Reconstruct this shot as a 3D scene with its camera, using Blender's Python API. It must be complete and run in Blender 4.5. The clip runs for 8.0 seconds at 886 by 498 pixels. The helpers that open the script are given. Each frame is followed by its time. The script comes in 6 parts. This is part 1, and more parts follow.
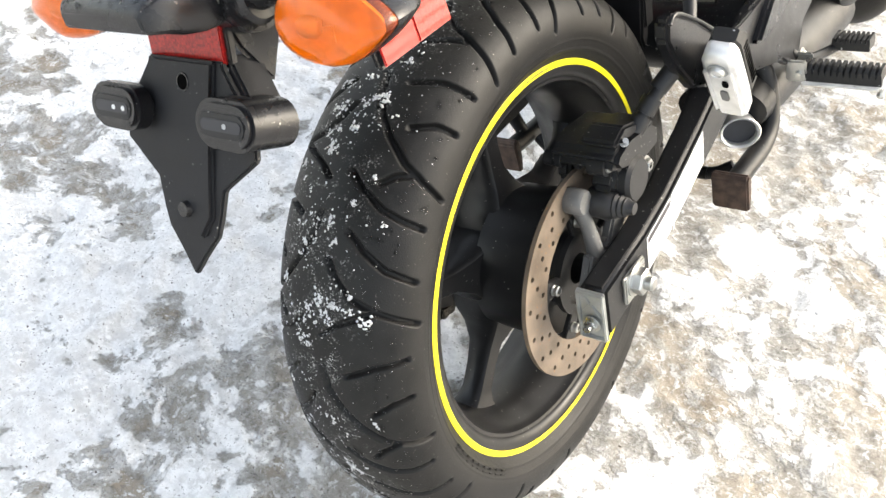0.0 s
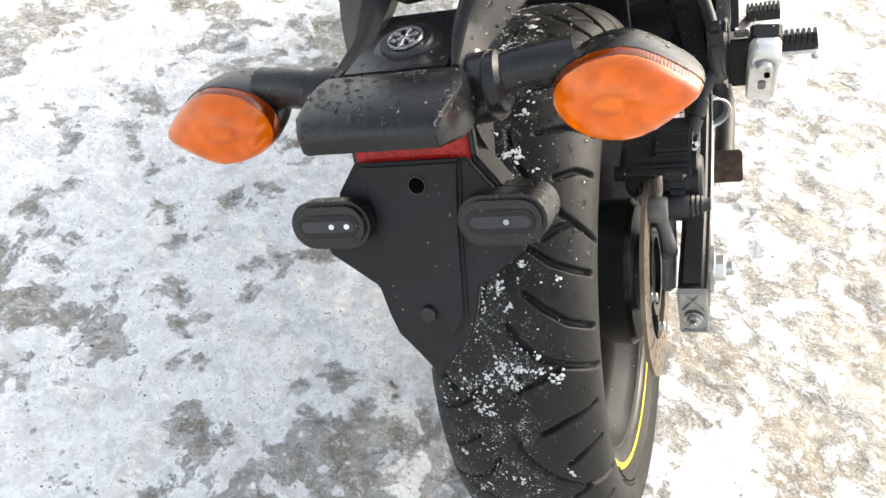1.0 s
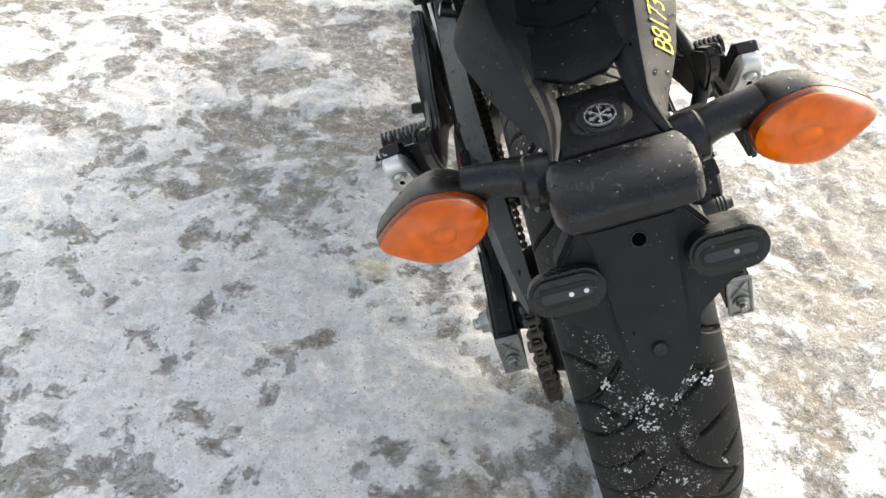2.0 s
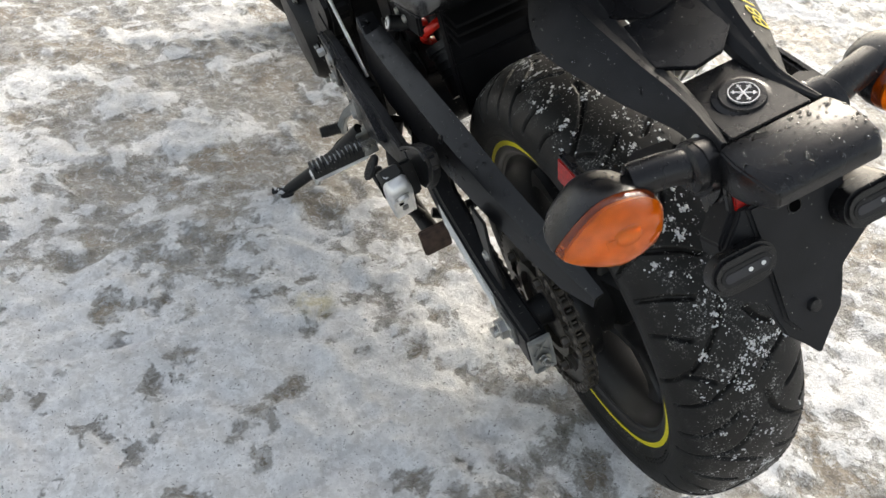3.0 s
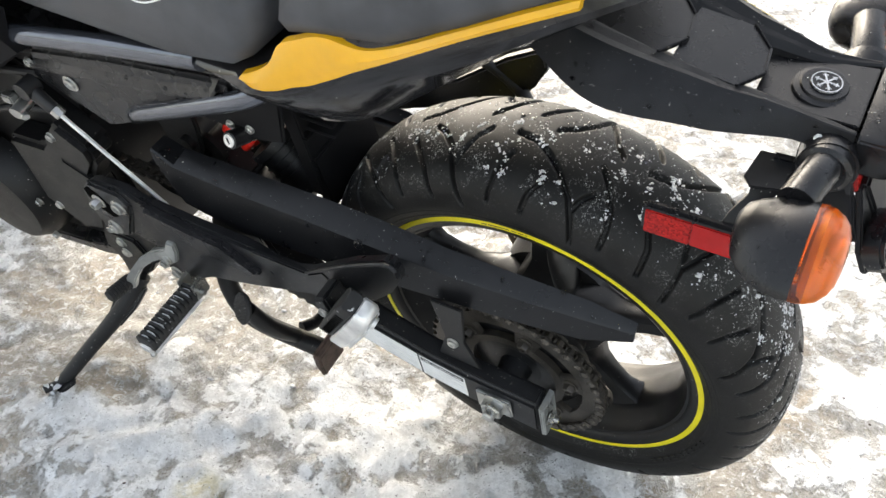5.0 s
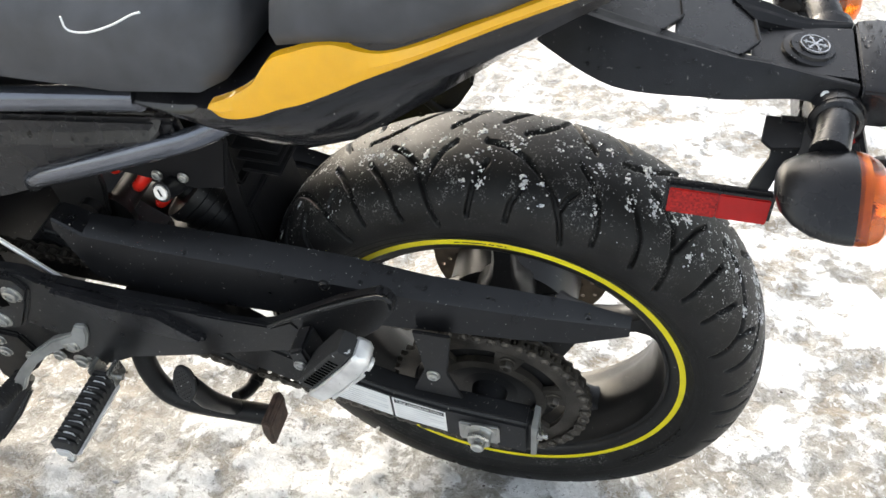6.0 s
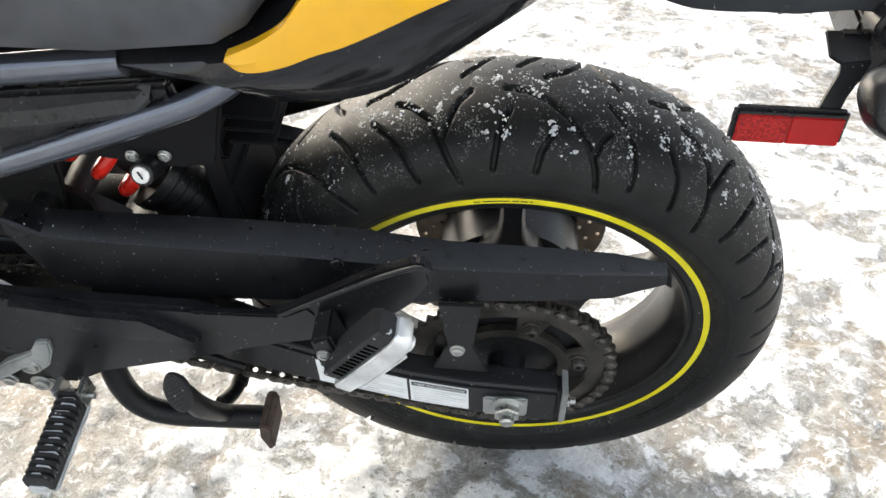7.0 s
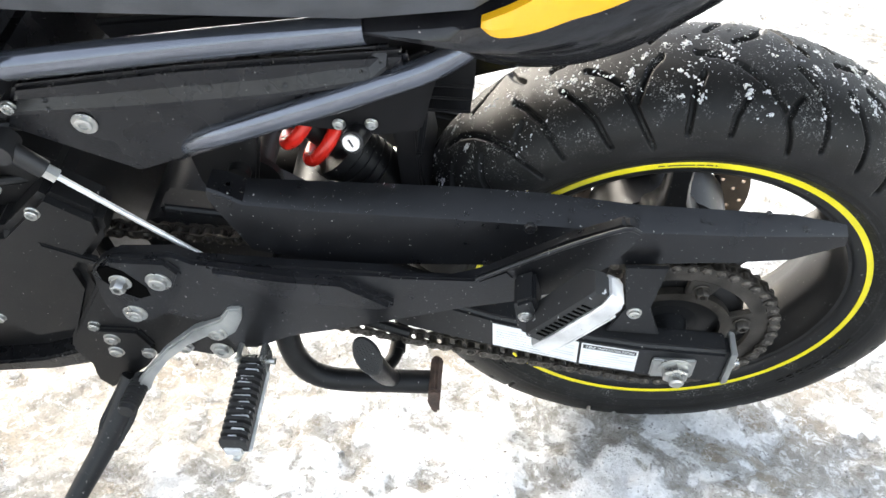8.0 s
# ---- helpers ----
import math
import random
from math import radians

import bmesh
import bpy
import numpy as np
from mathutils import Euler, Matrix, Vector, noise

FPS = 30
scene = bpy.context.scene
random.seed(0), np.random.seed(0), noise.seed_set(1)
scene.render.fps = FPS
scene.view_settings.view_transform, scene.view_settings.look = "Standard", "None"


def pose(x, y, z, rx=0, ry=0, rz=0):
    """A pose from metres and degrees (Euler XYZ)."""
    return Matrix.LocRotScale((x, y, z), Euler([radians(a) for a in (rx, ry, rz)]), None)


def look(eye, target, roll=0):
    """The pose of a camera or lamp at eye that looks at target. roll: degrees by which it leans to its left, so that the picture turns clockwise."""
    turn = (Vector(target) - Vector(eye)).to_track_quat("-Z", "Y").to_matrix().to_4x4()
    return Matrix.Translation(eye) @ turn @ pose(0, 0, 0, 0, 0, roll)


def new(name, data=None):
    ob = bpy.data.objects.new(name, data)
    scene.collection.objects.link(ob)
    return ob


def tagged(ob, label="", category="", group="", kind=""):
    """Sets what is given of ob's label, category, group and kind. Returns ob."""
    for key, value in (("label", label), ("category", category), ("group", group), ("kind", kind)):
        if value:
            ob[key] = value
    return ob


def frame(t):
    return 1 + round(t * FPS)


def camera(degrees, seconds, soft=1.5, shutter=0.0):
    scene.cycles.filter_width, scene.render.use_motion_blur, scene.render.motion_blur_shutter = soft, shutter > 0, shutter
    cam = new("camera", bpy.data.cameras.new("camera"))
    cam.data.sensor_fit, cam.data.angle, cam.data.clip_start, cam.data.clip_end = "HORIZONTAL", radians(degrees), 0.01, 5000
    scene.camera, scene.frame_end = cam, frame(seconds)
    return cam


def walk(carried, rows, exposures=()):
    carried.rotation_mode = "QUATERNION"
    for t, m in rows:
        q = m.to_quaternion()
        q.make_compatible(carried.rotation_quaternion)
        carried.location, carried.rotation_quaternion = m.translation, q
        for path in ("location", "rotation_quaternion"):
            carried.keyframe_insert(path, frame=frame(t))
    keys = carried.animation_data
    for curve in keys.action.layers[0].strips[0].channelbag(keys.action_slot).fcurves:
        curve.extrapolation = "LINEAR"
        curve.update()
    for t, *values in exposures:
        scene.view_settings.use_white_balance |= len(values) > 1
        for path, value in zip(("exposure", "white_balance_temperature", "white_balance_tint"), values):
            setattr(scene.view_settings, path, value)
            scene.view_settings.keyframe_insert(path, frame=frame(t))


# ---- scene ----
# Camera and its path round the rear of the parked motorcycle.
cam = camera(55.15, 8.0)
ROWS = [
    (0.0, 0.2977, -0.6462, 1.0175, 44.352, -4.128, 34.828),
    (0.5, 0.1306, -0.7016, 1.0077, 44.048, -3.850, 24.227),
    (1.0, -0.0124, -0.7524, 1.0239, 46.231, -4.121, 14.870),
    (1.5, -0.1709, -0.8134, 1.0620, 49.451, -3.216, 3.610),
    (1.7, -0.2267, -0.8240, 1.0661, 50.041, -2.791, 0.314),
    (2.8, -0.5630, -0.7177, 1.0276, 51.070, -3.263, -18.659),
    (3.0, -0.6102, -0.7125, 1.0282, 52.018, -3.679, -23.130),
    (3.5, -0.7353, -0.7087, 1.0466, 54.362, -2.851, -34.164),
    (4.0, -0.8100, -0.6176, 1.0391, 55.549, -1.660, -41.889),
    (4.5, -0.8359, -0.4409, 1.0155, 55.240, -0.379, -50.855),
    (5.0, -0.8396, -0.3271, 1.0033, 55.438, -0.530, -59.039),
    (5.2, -0.8554, -0.2943, 0.9985, 56.000, -0.466, -62.461),
    (6.3, -0.8969, -0.0802, 0.9209, 60.309, -0.616, -79.644),
    (6.5, -0.8853, -0.0464, 0.9128, 60.072, -0.527, -81.869),
    (7.0, -0.8614, 0.0146, 0.8836, 58.540, -0.024, -85.650),
    (7.5, -0.8726, 0.0834, 0.8746, 57.026, 0.433, -85.925),
    (8.0, -0.8995, 0.1833, 0.8819, 57.255, 1.051, -85.259),
]
walk(cam, [(t, pose(x, y, z, rx, ry, rz)) for t, x, y, z, rx, ry, rz in ROWS],
     exposures=[(t, e, k, 8) for t, e, k in ((0.0, 2.02, 7150), (1.7, 1.60, 7150), (2.8, 1.12, 7150), (3.2, 1.22, 7150), (4.4, 1.72, 7150), (5.2, 1.78, 7150), (6.3, 1.77, 7100), (7.0, 1.88, 7050), (8.0, 2.48, 6850))])

# Low winter sun from the front right, blue sky.
SUN_X, SUN_Y = 1.1, 1.05
sun_dir = Vector((SUN_X, SUN_Y, 1.0)).normalized()
world = bpy.data.worlds.new("winter_sky")
world.use_nodes = True
scene.world = world
wn = world.node_tree
sky = wn.nodes.new("ShaderNodeTexSky")
sky.sky_type = "NISHITA"
sky.sun_disc = False
sky.sun_elevation = math.asin(sun_dir.z)
sky.sun_rotation = math.atan2(sun_dir.x, sun_dir.y)
sky.air_density, sky.dust_density, sky.ozone_density = 1.0, 3.0, 1.0
haze = wn.nodes.new("ShaderNodeHueSaturation")  # thin high cloud whitens the blue
haze.inputs["Saturation"].default_value = 0.55
wn.links.new(sky.outputs[0], haze.inputs["Color"])
wn.links.new(haze.outputs[0], wn.nodes["Background"].inputs[0])
wn.nodes["Background"].inputs[1].default_value = 0.15
lamp = bpy.data.lights.new("sun", "SUN")
lamp.energy, lamp.angle, lamp.color = 0.385, radians(1.2), (1.0, 0.975, 0.94)
sun = new("sun", lamp)
sun.matrix_world = look(sun_dir * 30, (0, 0, 0))

# ---- materials ----
def material(name, base, rough=0.5, metal=0.0, grain=0.0, grain_scale=900.0, vary=0.25, vary_scale=30.0,
             specks=0.0, speck_col=(0.35, 0.34, 0.32), speck_scale=260.0, coat=0.0, rough_vary=0.12, ior=1.5, spec=0.4):
    """A surface with large uneven tone, fine grain relief and, where asked, splashes of dried salt and grit."""
    m = bpy.data.materials.new(name)
    m.use_nodes = True
    t = m.node_tree
    b = t.nodes["Principled BSDF"]
    co = t.nodes.new("ShaderNodeTexCoord")
    big = t.nodes.new("ShaderNodeTexNoise")
    big.inputs["Scale"].default_value, big.inputs["Detail"].default_value = vary_scale, 6
    t.links.new(co.outputs["Object"], big.inputs["Vector"])
    ramp = t.nodes.new("ShaderNodeMapRange")
    ramp.inputs[1].default_value, ramp.inputs[2].default_value = 0.3, 0.7
    ramp.inputs[3].default_value, ramp.inputs[4].default_value = 1 - vary, 1 + vary
    t.links.new(big.outputs[0], ramp.inputs[0])
    mul = t.nodes.new("ShaderNodeVectorMath")
    mul.operation = "SCALE"
    mul.inputs[0].default_value = base
    t.links.new(ramp.outputs[0], mul.inputs[3])
    colour = mul.outputs[0]
    if specks:
        sp = t.nodes.new("ShaderNodeTexNoise")
        sp.inputs["Scale"].default_value, sp.inputs["Detail"].default_value = speck_scale, 3
        t.links.new(co.outputs["Object"], sp.inputs["Vector"])
        cut = t.nodes.new("ShaderNodeMapRange")
        cut.inputs[1].default_value, cut.inputs[2].default_value = 0.72 - 0.12 * specks, 0.80 - 0.12 * specks
        t.links.new(sp.outputs[0], cut.inputs[0])
        mix = t.nodes.new("ShaderNodeMix")
        mix.data_type = "RGBA"
        t.links.new(cut.outputs[0], mix.inputs["Factor"])
        t.links.new(colour, mix.inputs["A"])
        mix.inputs["B"].default_value = (*speck_col, 1)
        colour = mix.outputs["Result"]
    t.links.new(colour, b.inputs["Base Color"])
    rr = t.nodes.new("ShaderNodeMapRange")
    rr.inputs[3].default_value, rr.inputs[4].default_value = max(0.03, rough - rough_vary), min(1, rough + rough_vary)
    t.links.new(big.outputs[0], rr.inputs[0])
    t.links.new(rr.outputs[0], b.inputs["Roughness"])
    b.inputs["Metallic"].default_value = metal
    b.inputs["IOR"].default_value = ior
    b.inputs["Specular IOR Level"].default_value = spec
    b.inputs["Coat Weight"].default_value = coat
    b.inputs["Coat Roughness"].default_value = 0.06
    if grain:
        fine = t.nodes.new("ShaderNodeTexNoise")
        fine.inputs["Scale"].default_value, fine.inputs["Detail"].default_value = grain_scale, 4
        t.links.new(co.outputs["Object"], fine.inputs["Vector"])
        bump = t.nodes.new("ShaderNodeBump")
        bump.inputs["Strength"].default_value, bump.inputs["Distance"].default_value = grain, 0.0006
        t.links.new(fine.outputs[0], bump.inputs["Height"])
        t.links.new(bump.outputs[0], b.inputs["Normal"])
    return m


plastic = material("black_plastic", (0.0105, 0.0105, 0.0118), 0.27, grain=0.3, specks=0.12, spec=0.38, rough_vary=0.12)
plastic_matt = material("matt_black_plastic", (0.0145, 0.0148, 0.0165), 0.52, grain=0.35, specks=0.12, spec=0.22)
# near-black that paints in the shade of holes and slots left uncut
hollow_shade = material("hollow_shade_black", (0.002, 0.002, 0.002), 0.9, spec=0.02)
plastic_dirty = material("splashed_black_plastic", (0.0075, 0.0078, 0.0090), 0.32, grain=0.25, specks=0.25, spec=0.38, rough_vary=0.16)
gloss_black = material("glossy_black_paint", (0.010, 0.010, 0.0115), 0.14, coat=0.25, spec=0.3, specks=0.1, rough_vary=0.05)
satin_black = material("satin_black_paint", (0.012, 0.0124, 0.0135), 0.42, grain=0.12, specks=0.3, spec=0.28)
cast_grey = material("cast_grey_alloy", (0.15, 0.15, 0.148), 0.5, metal=0.4, grain=0.3, specks=0.3)
frame_paint = material("grey_black_frame_paint", (0.135, 0.146, 0.172), 0.17, metal=0.8, grain=0.05, vary=0.06, rough_vary=0.03)
fairing_black = material("dull_black_fairing", (0.008, 0.008, 0.009), 0.6, grain=0.2, spec=0.15)
engine_paint = material("engine_black_paint", (0.0065, 0.0065, 0.007), 0.42, grain=0.3, specks=0.2, spec=0.28)
seat_vinyl = material("dark_grey_seat_vinyl", (0.056, 0.059, 0.066), 0.48, grain=0.5, grain_scale=1400)
rubber = material("tyre_rubber", (0.0115, 0.0113, 0.0110), 0.50, grain=0.4, grain_scale=700, specks=0.30, speck_scale=420.0, spec=0.22, speck_col=(0.12, 0.11, 0.10), vary=0.35)


def dust_tread(m):
    """Powdery snow dusted over the left and middle of the tread."""
    t = m.node_tree
    b = t.nodes["Principled BSDF"]
    old = b.inputs["Base Color"].links[0].from_socket
    co = t.nodes.new("ShaderNodeTexCoord")

    def level(scale, detail, lo, hi):
        n = t.nodes.new("ShaderNodeTexNoise")
        n.inputs["Scale"].default_value, n.inputs["Detail"].default_value, n.inputs["Roughness"].default_value = scale, detail, 0.7
        t.links.new(co.outputs["Object"], n.inputs["Vector"])
        r = t.nodes.new("ShaderNodeMapRange")
        r.inputs[1].default_value, r.inputs[2].default_value = lo, hi
        t.links.new(n.outputs[0], r.inputs[0])
        return r.outputs[0]

    sep = t.nodes.new("ShaderNodeSeparateXYZ")
    t.links.new(co.outputs["Object"], sep.inputs[0])
    off = t.nodes.new("ShaderNodeMath")
    off.operation = "ADD"
    off.inputs[1].default_value = 0.016
    t.links.new(sep.outputs[0], off.inputs[0])
    far = t.nodes.new("ShaderNodeMath")
    far.operation = "ABSOLUTE"
    t.links.new(off.outputs[0], far.inputs[0])
    band = t.nodes.new("ShaderNodeMapRange")
    band.inputs[1].default_value, band.inputs[2].default_value = 0.035, 0.066
    band.inputs[3].default_value, band.inputs[4].default_value = 1.0, 0.0
    t.links.new(far.outputs[0], band.inputs[0])
    value = band.outputs[0]
    for lev in (level(430, 3, 0.54, 0.64), level(38, 4, 0.50, 0.66)):
        mul = t.nodes.new("ShaderNodeMath")
        mul.operation = "MULTIPLY"
        t.links.new(value, mul.inputs[0])
        t.links.new(lev, mul.inputs[1])
        value = mul.outputs[0]
    mix = t.nodes.new("ShaderNodeMix")
    mix.data_type = "RGBA"
    t.links.new(value, mix.inputs["Factor"])
    t.links.new(old, mix.inputs["A"])
    mix.inputs["B"].default_value = (0.50, 0.50, 0.49, 1)
    t.links.new(mix.outputs["Result"], b.inputs["Base Color"])


dust_tread(rubber)
peg_rubber = material("peg_rubber", (0.018, 0.018, 0.018), 0.6, grain=0.3, specks=0.35, speck_col=(0.6, 0.6, 0.6), speck_scale=160)
rim_paint = material("rim_black_paint", (0.012, 0.012, 0.0125), 0.33, grain=0.1, specks=0.15, spec=0.30)
yellow = material("yellow_paint", (0.80, 0.42, 0.015), 0.22, coat=0.5, vary=0.06)
tape_yellow = material("rim_tape_yellow", (0.78, 0.68, 0.02), 0.35, vary=0.08)
bowl_white = material("pale_reflector", (0.80, 0.79, 0.76), 0.35, vary=0.15, vary_scale=140)
alloy = material("bright_alloy", (0.74, 0.74, 0.73), 0.34, metal=0.55, grain=0.2, specks=0.1)
zinc = material("zinc_plated_steel", (0.48, 0.48, 0.46), 0.3, metal=0.9, grain=0.1, vary=0.3)
lever_alloy = material("grey_alloy", (0.38, 0.39, 0.38), 0.4, metal=0.6, grain=0.15)
disc_steel = material("rusty_brake_steel", (0.19, 0.15, 0.115), 0.45, metal=0.5, grain=0.25, vary=0.35, specks=0.6, speck_col=(0.30, 0.16, 0.08))
chain_steel = material("oily_chain_steel", (0.075, 0.068, 0.06), 0.42, metal=0.7, grain=0.4, vary=0.5, specks=0.3, speck_col=(0.2, 0.18, 0.15))
rust = material("rusted_steel", (0.070, 0.046, 0.036), 0.7, metal=0.2, grain=0.6, vary=0.5, vary_scale=90)
spring_red = material("red_spring_paint", (0.62, 0.02, 0.012), 0.28, coat=0.3)
# also colours the daylight discs in the left lug's slot
sticker = material("white_sticker", (0.74, 0.75, 0.74), 0.4, vary=0.05)
# black for print, and for shade painted into slots and the exhaust outlet
ink_and_hollow = material("ink_and_hollow_black", (0.03, 0.03, 0.035), 0.5)
ink_pale = material("sticker_pale_ink", (0.58, 0.59, 0.60), 0.5)
# grey for the dimmer daylight disc in the right lug's slot
dim_slot_grey = material("dim_slot_daylight_grey", (0.42, 0.43, 0.44), 0.5)
marker = material("yellow_paint_marker", (0.75, 0.6, 0.03), 0.5, vary=0.2, vary_scale=200)
emblem_white = material("emblem_silver", (0.62, 0.62, 0.63), 0.22, metal=0.85)
cable = material("black_hose", (0.015, 0.015, 0.016), 0.45, grain=0.2)


def lens_material(name, base, lines, trans, rough=0.12, fade=0.0):
    """Moulded coloured plastic with fine ribs on its inner side."""
    m = material(name, base, rough, vary=0.06, vary_scale=75, rough_vary=0.03)
    t = m.node_tree
    b = t.nodes["Principled BSDF"]
    b.inputs["Transmission Weight"].default_value = trans
    b.inputs["Coat Weight"].default_value = 0.0
    b.inputs["Specular IOR Level"].default_value = 0.3
    co = t.nodes.new("ShaderNodeTexCoord")
    wave = t.nodes.new("ShaderNodeTexWave")
    wave.wave_type, wave.bands_direction = "BANDS", "X"
    wave.inputs["Scale"].default_value = lines
    wave.inputs["Distortion"].default_value = 0.3
    t.links.new(co.outputs["Object"], wave.inputs["Vector"])
    bump = t.nodes.new("ShaderNodeBump")
    bump.inputs["Strength"].default_value, bump.inputs["Distance"].default_value = 0.16, 0.0008
    if fade:  # ribs only on the upper half
        sep = t.nodes.new("ShaderNodeSeparateXYZ")
        t.links.new(co.outputs["Generated"], sep.inputs[0])
        mask = t.nodes.new("ShaderNodeMapRange")
        mask.inputs[1].default_value, mask.inputs[2].default_value = fade - 0.04, fade + 0.04
        t.links.new(sep.outputs[2], mask.inputs[0])
        mul = t.nodes.new("ShaderNodeMath")
        mul.operation = "MULTIPLY"
        t.links.new(wave.outputs[0], mul.inputs[0])
        t.links.new(mask.outputs[0], mul.inputs[1])
        t.links.new(mul.outputs[0], bump.inputs["Height"])
    else:
        t.links.new(wave.outputs[0], bump.inputs["Height"])
    t.links.new(bump.outputs[0], b.inputs["Normal"])
    return m


amber = lens_material("amber_lens", (1.0, 0.142, 0.0005), 165, 0.95, 0.06, 0.55)
red_lens = lens_material("red_reflector_plastic", (0.42, 0.012, 0.012), 260, 0.1, 0.2)


def reflector_material():
    m = lens_material("prismatic_red", (0.45, 0.015, 0.015), 260, 0.0, 0.15)
    t = m.node_tree
    b = t.nodes["Principled BSDF"]
    co = t.nodes.new("ShaderNodeTexCoord")
    vor = t.nodes.new("ShaderNodeTexVoronoi")
    vor.inputs["Scale"].default_value = 620
    vor.inputs["Randomness"].default_value = 0.1
    t.links.new(co.outputs["Object"], vor.inputs["Vector"])
    hsv = t.nodes.new("ShaderNodeMix")
    hsv.data_type = "RGBA"
    hsv.inputs["A"].default_value = (0.15, 0.005, 0.006, 1)
    hsv.inputs["B"].default_value = (0.50, 0.018, 0.014, 1)
    t.links.new(vor.outputs["Color"], hsv.inputs["Factor"])
    t.links.new(hsv.outputs["Result"], b.inputs["Base Color"])
    return m


prism_red = reflector_material()


def snow_material():
    m = bpy.data.materials.new("clinging_snow")
    m.use_nodes = True
    b = m.node_tree.nodes["Principled BSDF"]
    b.inputs["Base Color"].default_value = (0.58, 0.59, 0.60, 1)
    b.inputs["Roughness"].default_value = 0.7
    b.inputs["Subsurface Weight"].default_value = 0.3
    b.inputs["Subsurface Radius"].default_value = (0.004, 0.004, 0.005)
    return m


snow = snow_material()


def ground_material():
    """Trampled snow over grey-brown ice and frozen dirt."""
    m = bpy.data.materials.new("trampled_snow_and_ice")
    m.use_nodes = True
    t = m.node_tree
    b = t.nodes["Principled BSDF"]
    geo = t.nodes.new("ShaderNodeNewGeometry")

    def noise_node(scale, detail, rough=0.55, dist=0.0):
        n = t.nodes.new("ShaderNodeTexNoise")
        n.inputs["Scale"].default_value, n.inputs["Detail"].default_value = scale, detail
        n.inputs["Roughness"].default_value, n.inputs["Distortion"].default_value = rough, dist
        t.links.new(geo.outputs["Position"], n.inputs["Vector"])
        return n.outputs[0]

    def maths(op, a, c):
        n = t.nodes.new("ShaderNodeMath")
        n.operation = op
        for i, v in enumerate((a, c)):
            if isinstance(v, (int, float)):
                n.inputs[i].default_value = v
            else:
                t.links.new(v, n.inputs[i])
        return n.outputs[0]

    def span(v, lo, hi, a=0.0, c=1.0):
        n = t.nodes.new("ShaderNodeMapRange")
        n.inputs[1].default_value, n.inputs[2].default_value = lo, hi
        n.inputs[3].default_value, n.inputs[4].default_value = a, c
        t.links.new(v, n.inputs[0])
        return n.outputs[0]

    def blend(f, a, c):
        n = t.nodes.new("ShaderNodeMix")
        n.data_type = "RGBA"
        t.links.new(f, n.inputs["Factor"])
        for key, v in (("A", a), ("B", c)):
            if isinstance(v, tuple):
                n.inputs[key].default_value = (*v, 1)
            else:
                t.links.new(v, n.inputs[key])
        return n.outputs["Result"]

    sep = t.nodes.new("ShaderNodeSeparateXYZ")
    t.links.new(geo.outputs["Position"], sep.inputs[0])
    height = maths("MULTIPLY", sep.outputs[2], 9.0)
    patches = noise_node(6.0, 10, 0.62, 0.5)
    flakes = noise_node(19, 9, 0.68, 0.5)
    clumps = noise_node(34, 7, 0.68, 0.5)
    crumbs = noise_node(95, 5, 0.7)
    grit = noise_node(230, 4, 0.65)
    s = maths("ADD", maths("ADD", maths("MULTIPLY", patches, 1.25), maths("MULTIPLY", flakes, 0.75)), maths("ADD", maths("MULTIPLY", crumbs, 0.14), height))

    def zone(centre, near, far, change):
        """Trodden bare (less) or left white (more) round a place."""
        n = t.nodes.new("ShaderNodeVectorMath")
        n.operation = "DISTANCE"
        n.inputs[1].default_value = centre
        t.links.new(geo.outputs["Position"], n.inputs[0])
        return span(n.outputs["Value"], near, far, change, 0.0)

    for z in (zone((-0.14, 0.72, 0.0), 0.12, 0.45, -0.09), zone((-0.10, 1.60, 0.0), 0.30, 0.95, -0.08), zone((-0.75, 0.05, 0.0), 0.30, 1.0, 0.09), zone((0.75, 0.50, 0.0), 0.20, 0.90, -0.08), zone((-0.62, 0.95, 0.0), 0.10, 0.45, 0.05)):
        s = maths("ADD", s, z)
    crust = span(s, 1.085, 1.130)
    slush = span(s, 1.005, 1.055)
    tone = noise_node(4, 4, 0.5)
    ice = blend(span(tone, 0.42, 0.60), (0.285, 0.272, 0.245), (0.255, 0.212, 0.160))
    ice = blend(span(crumbs, 0.52, 0.60, 0.0, 0.7), ice, (0.42, 0.41, 0.39))
    streaks = noise_node(52, 7, 0.74, 0.6)
    ice = blend(span(streaks, 0.545, 0.575), ice, (0.58, 0.58, 0.575))
    ice = blend(span(streaks, 0.40, 0.43, 0.8, 0.0), ice, (0.165, 0.145, 0.12))
    thin = blend(span(clumps, 0.47, 0.53), (0.40, 0.39, 0.37), (0.58, 0.578, 0.57))
    thin = blend(span(grit, 0.60, 0.68), thin, (0.20, 0.19, 0.175))
    white = blend(span(crumbs, 0.36, 0.56), (0.68, 0.682, 0.68), (0.84, 0.842, 0.84))
    worn = maths("ADD", maths("MULTIPLY", noise_node(24, 6, 0.7, 0.4), 0.7), maths("MULTIPLY", noise_node(70, 4, 0.7), 0.5))
    white = blend(span(worn, 0.545, 0.58, 0.38, 0.0), white, (0.46, 0.45, 0.43))
    mottle = noise_node(26, 9, 0.74, 0.5)
    white = blend(span(mottle, 0.40, 0.53, 0.45, 0.0), white, (0.54, 0.537, 0.525))
    thin = blend(span(mottle, 0.46, 0.55, 0.8, 0.0), thin, (0.33, 0.315, 0.285))
    colour = blend(crust, blend(slush, ice, thin), white)
    dark = span(maths("ADD", grit, maths("MULTIPLY", crumbs, 0.6)), 0.93, 0.975)
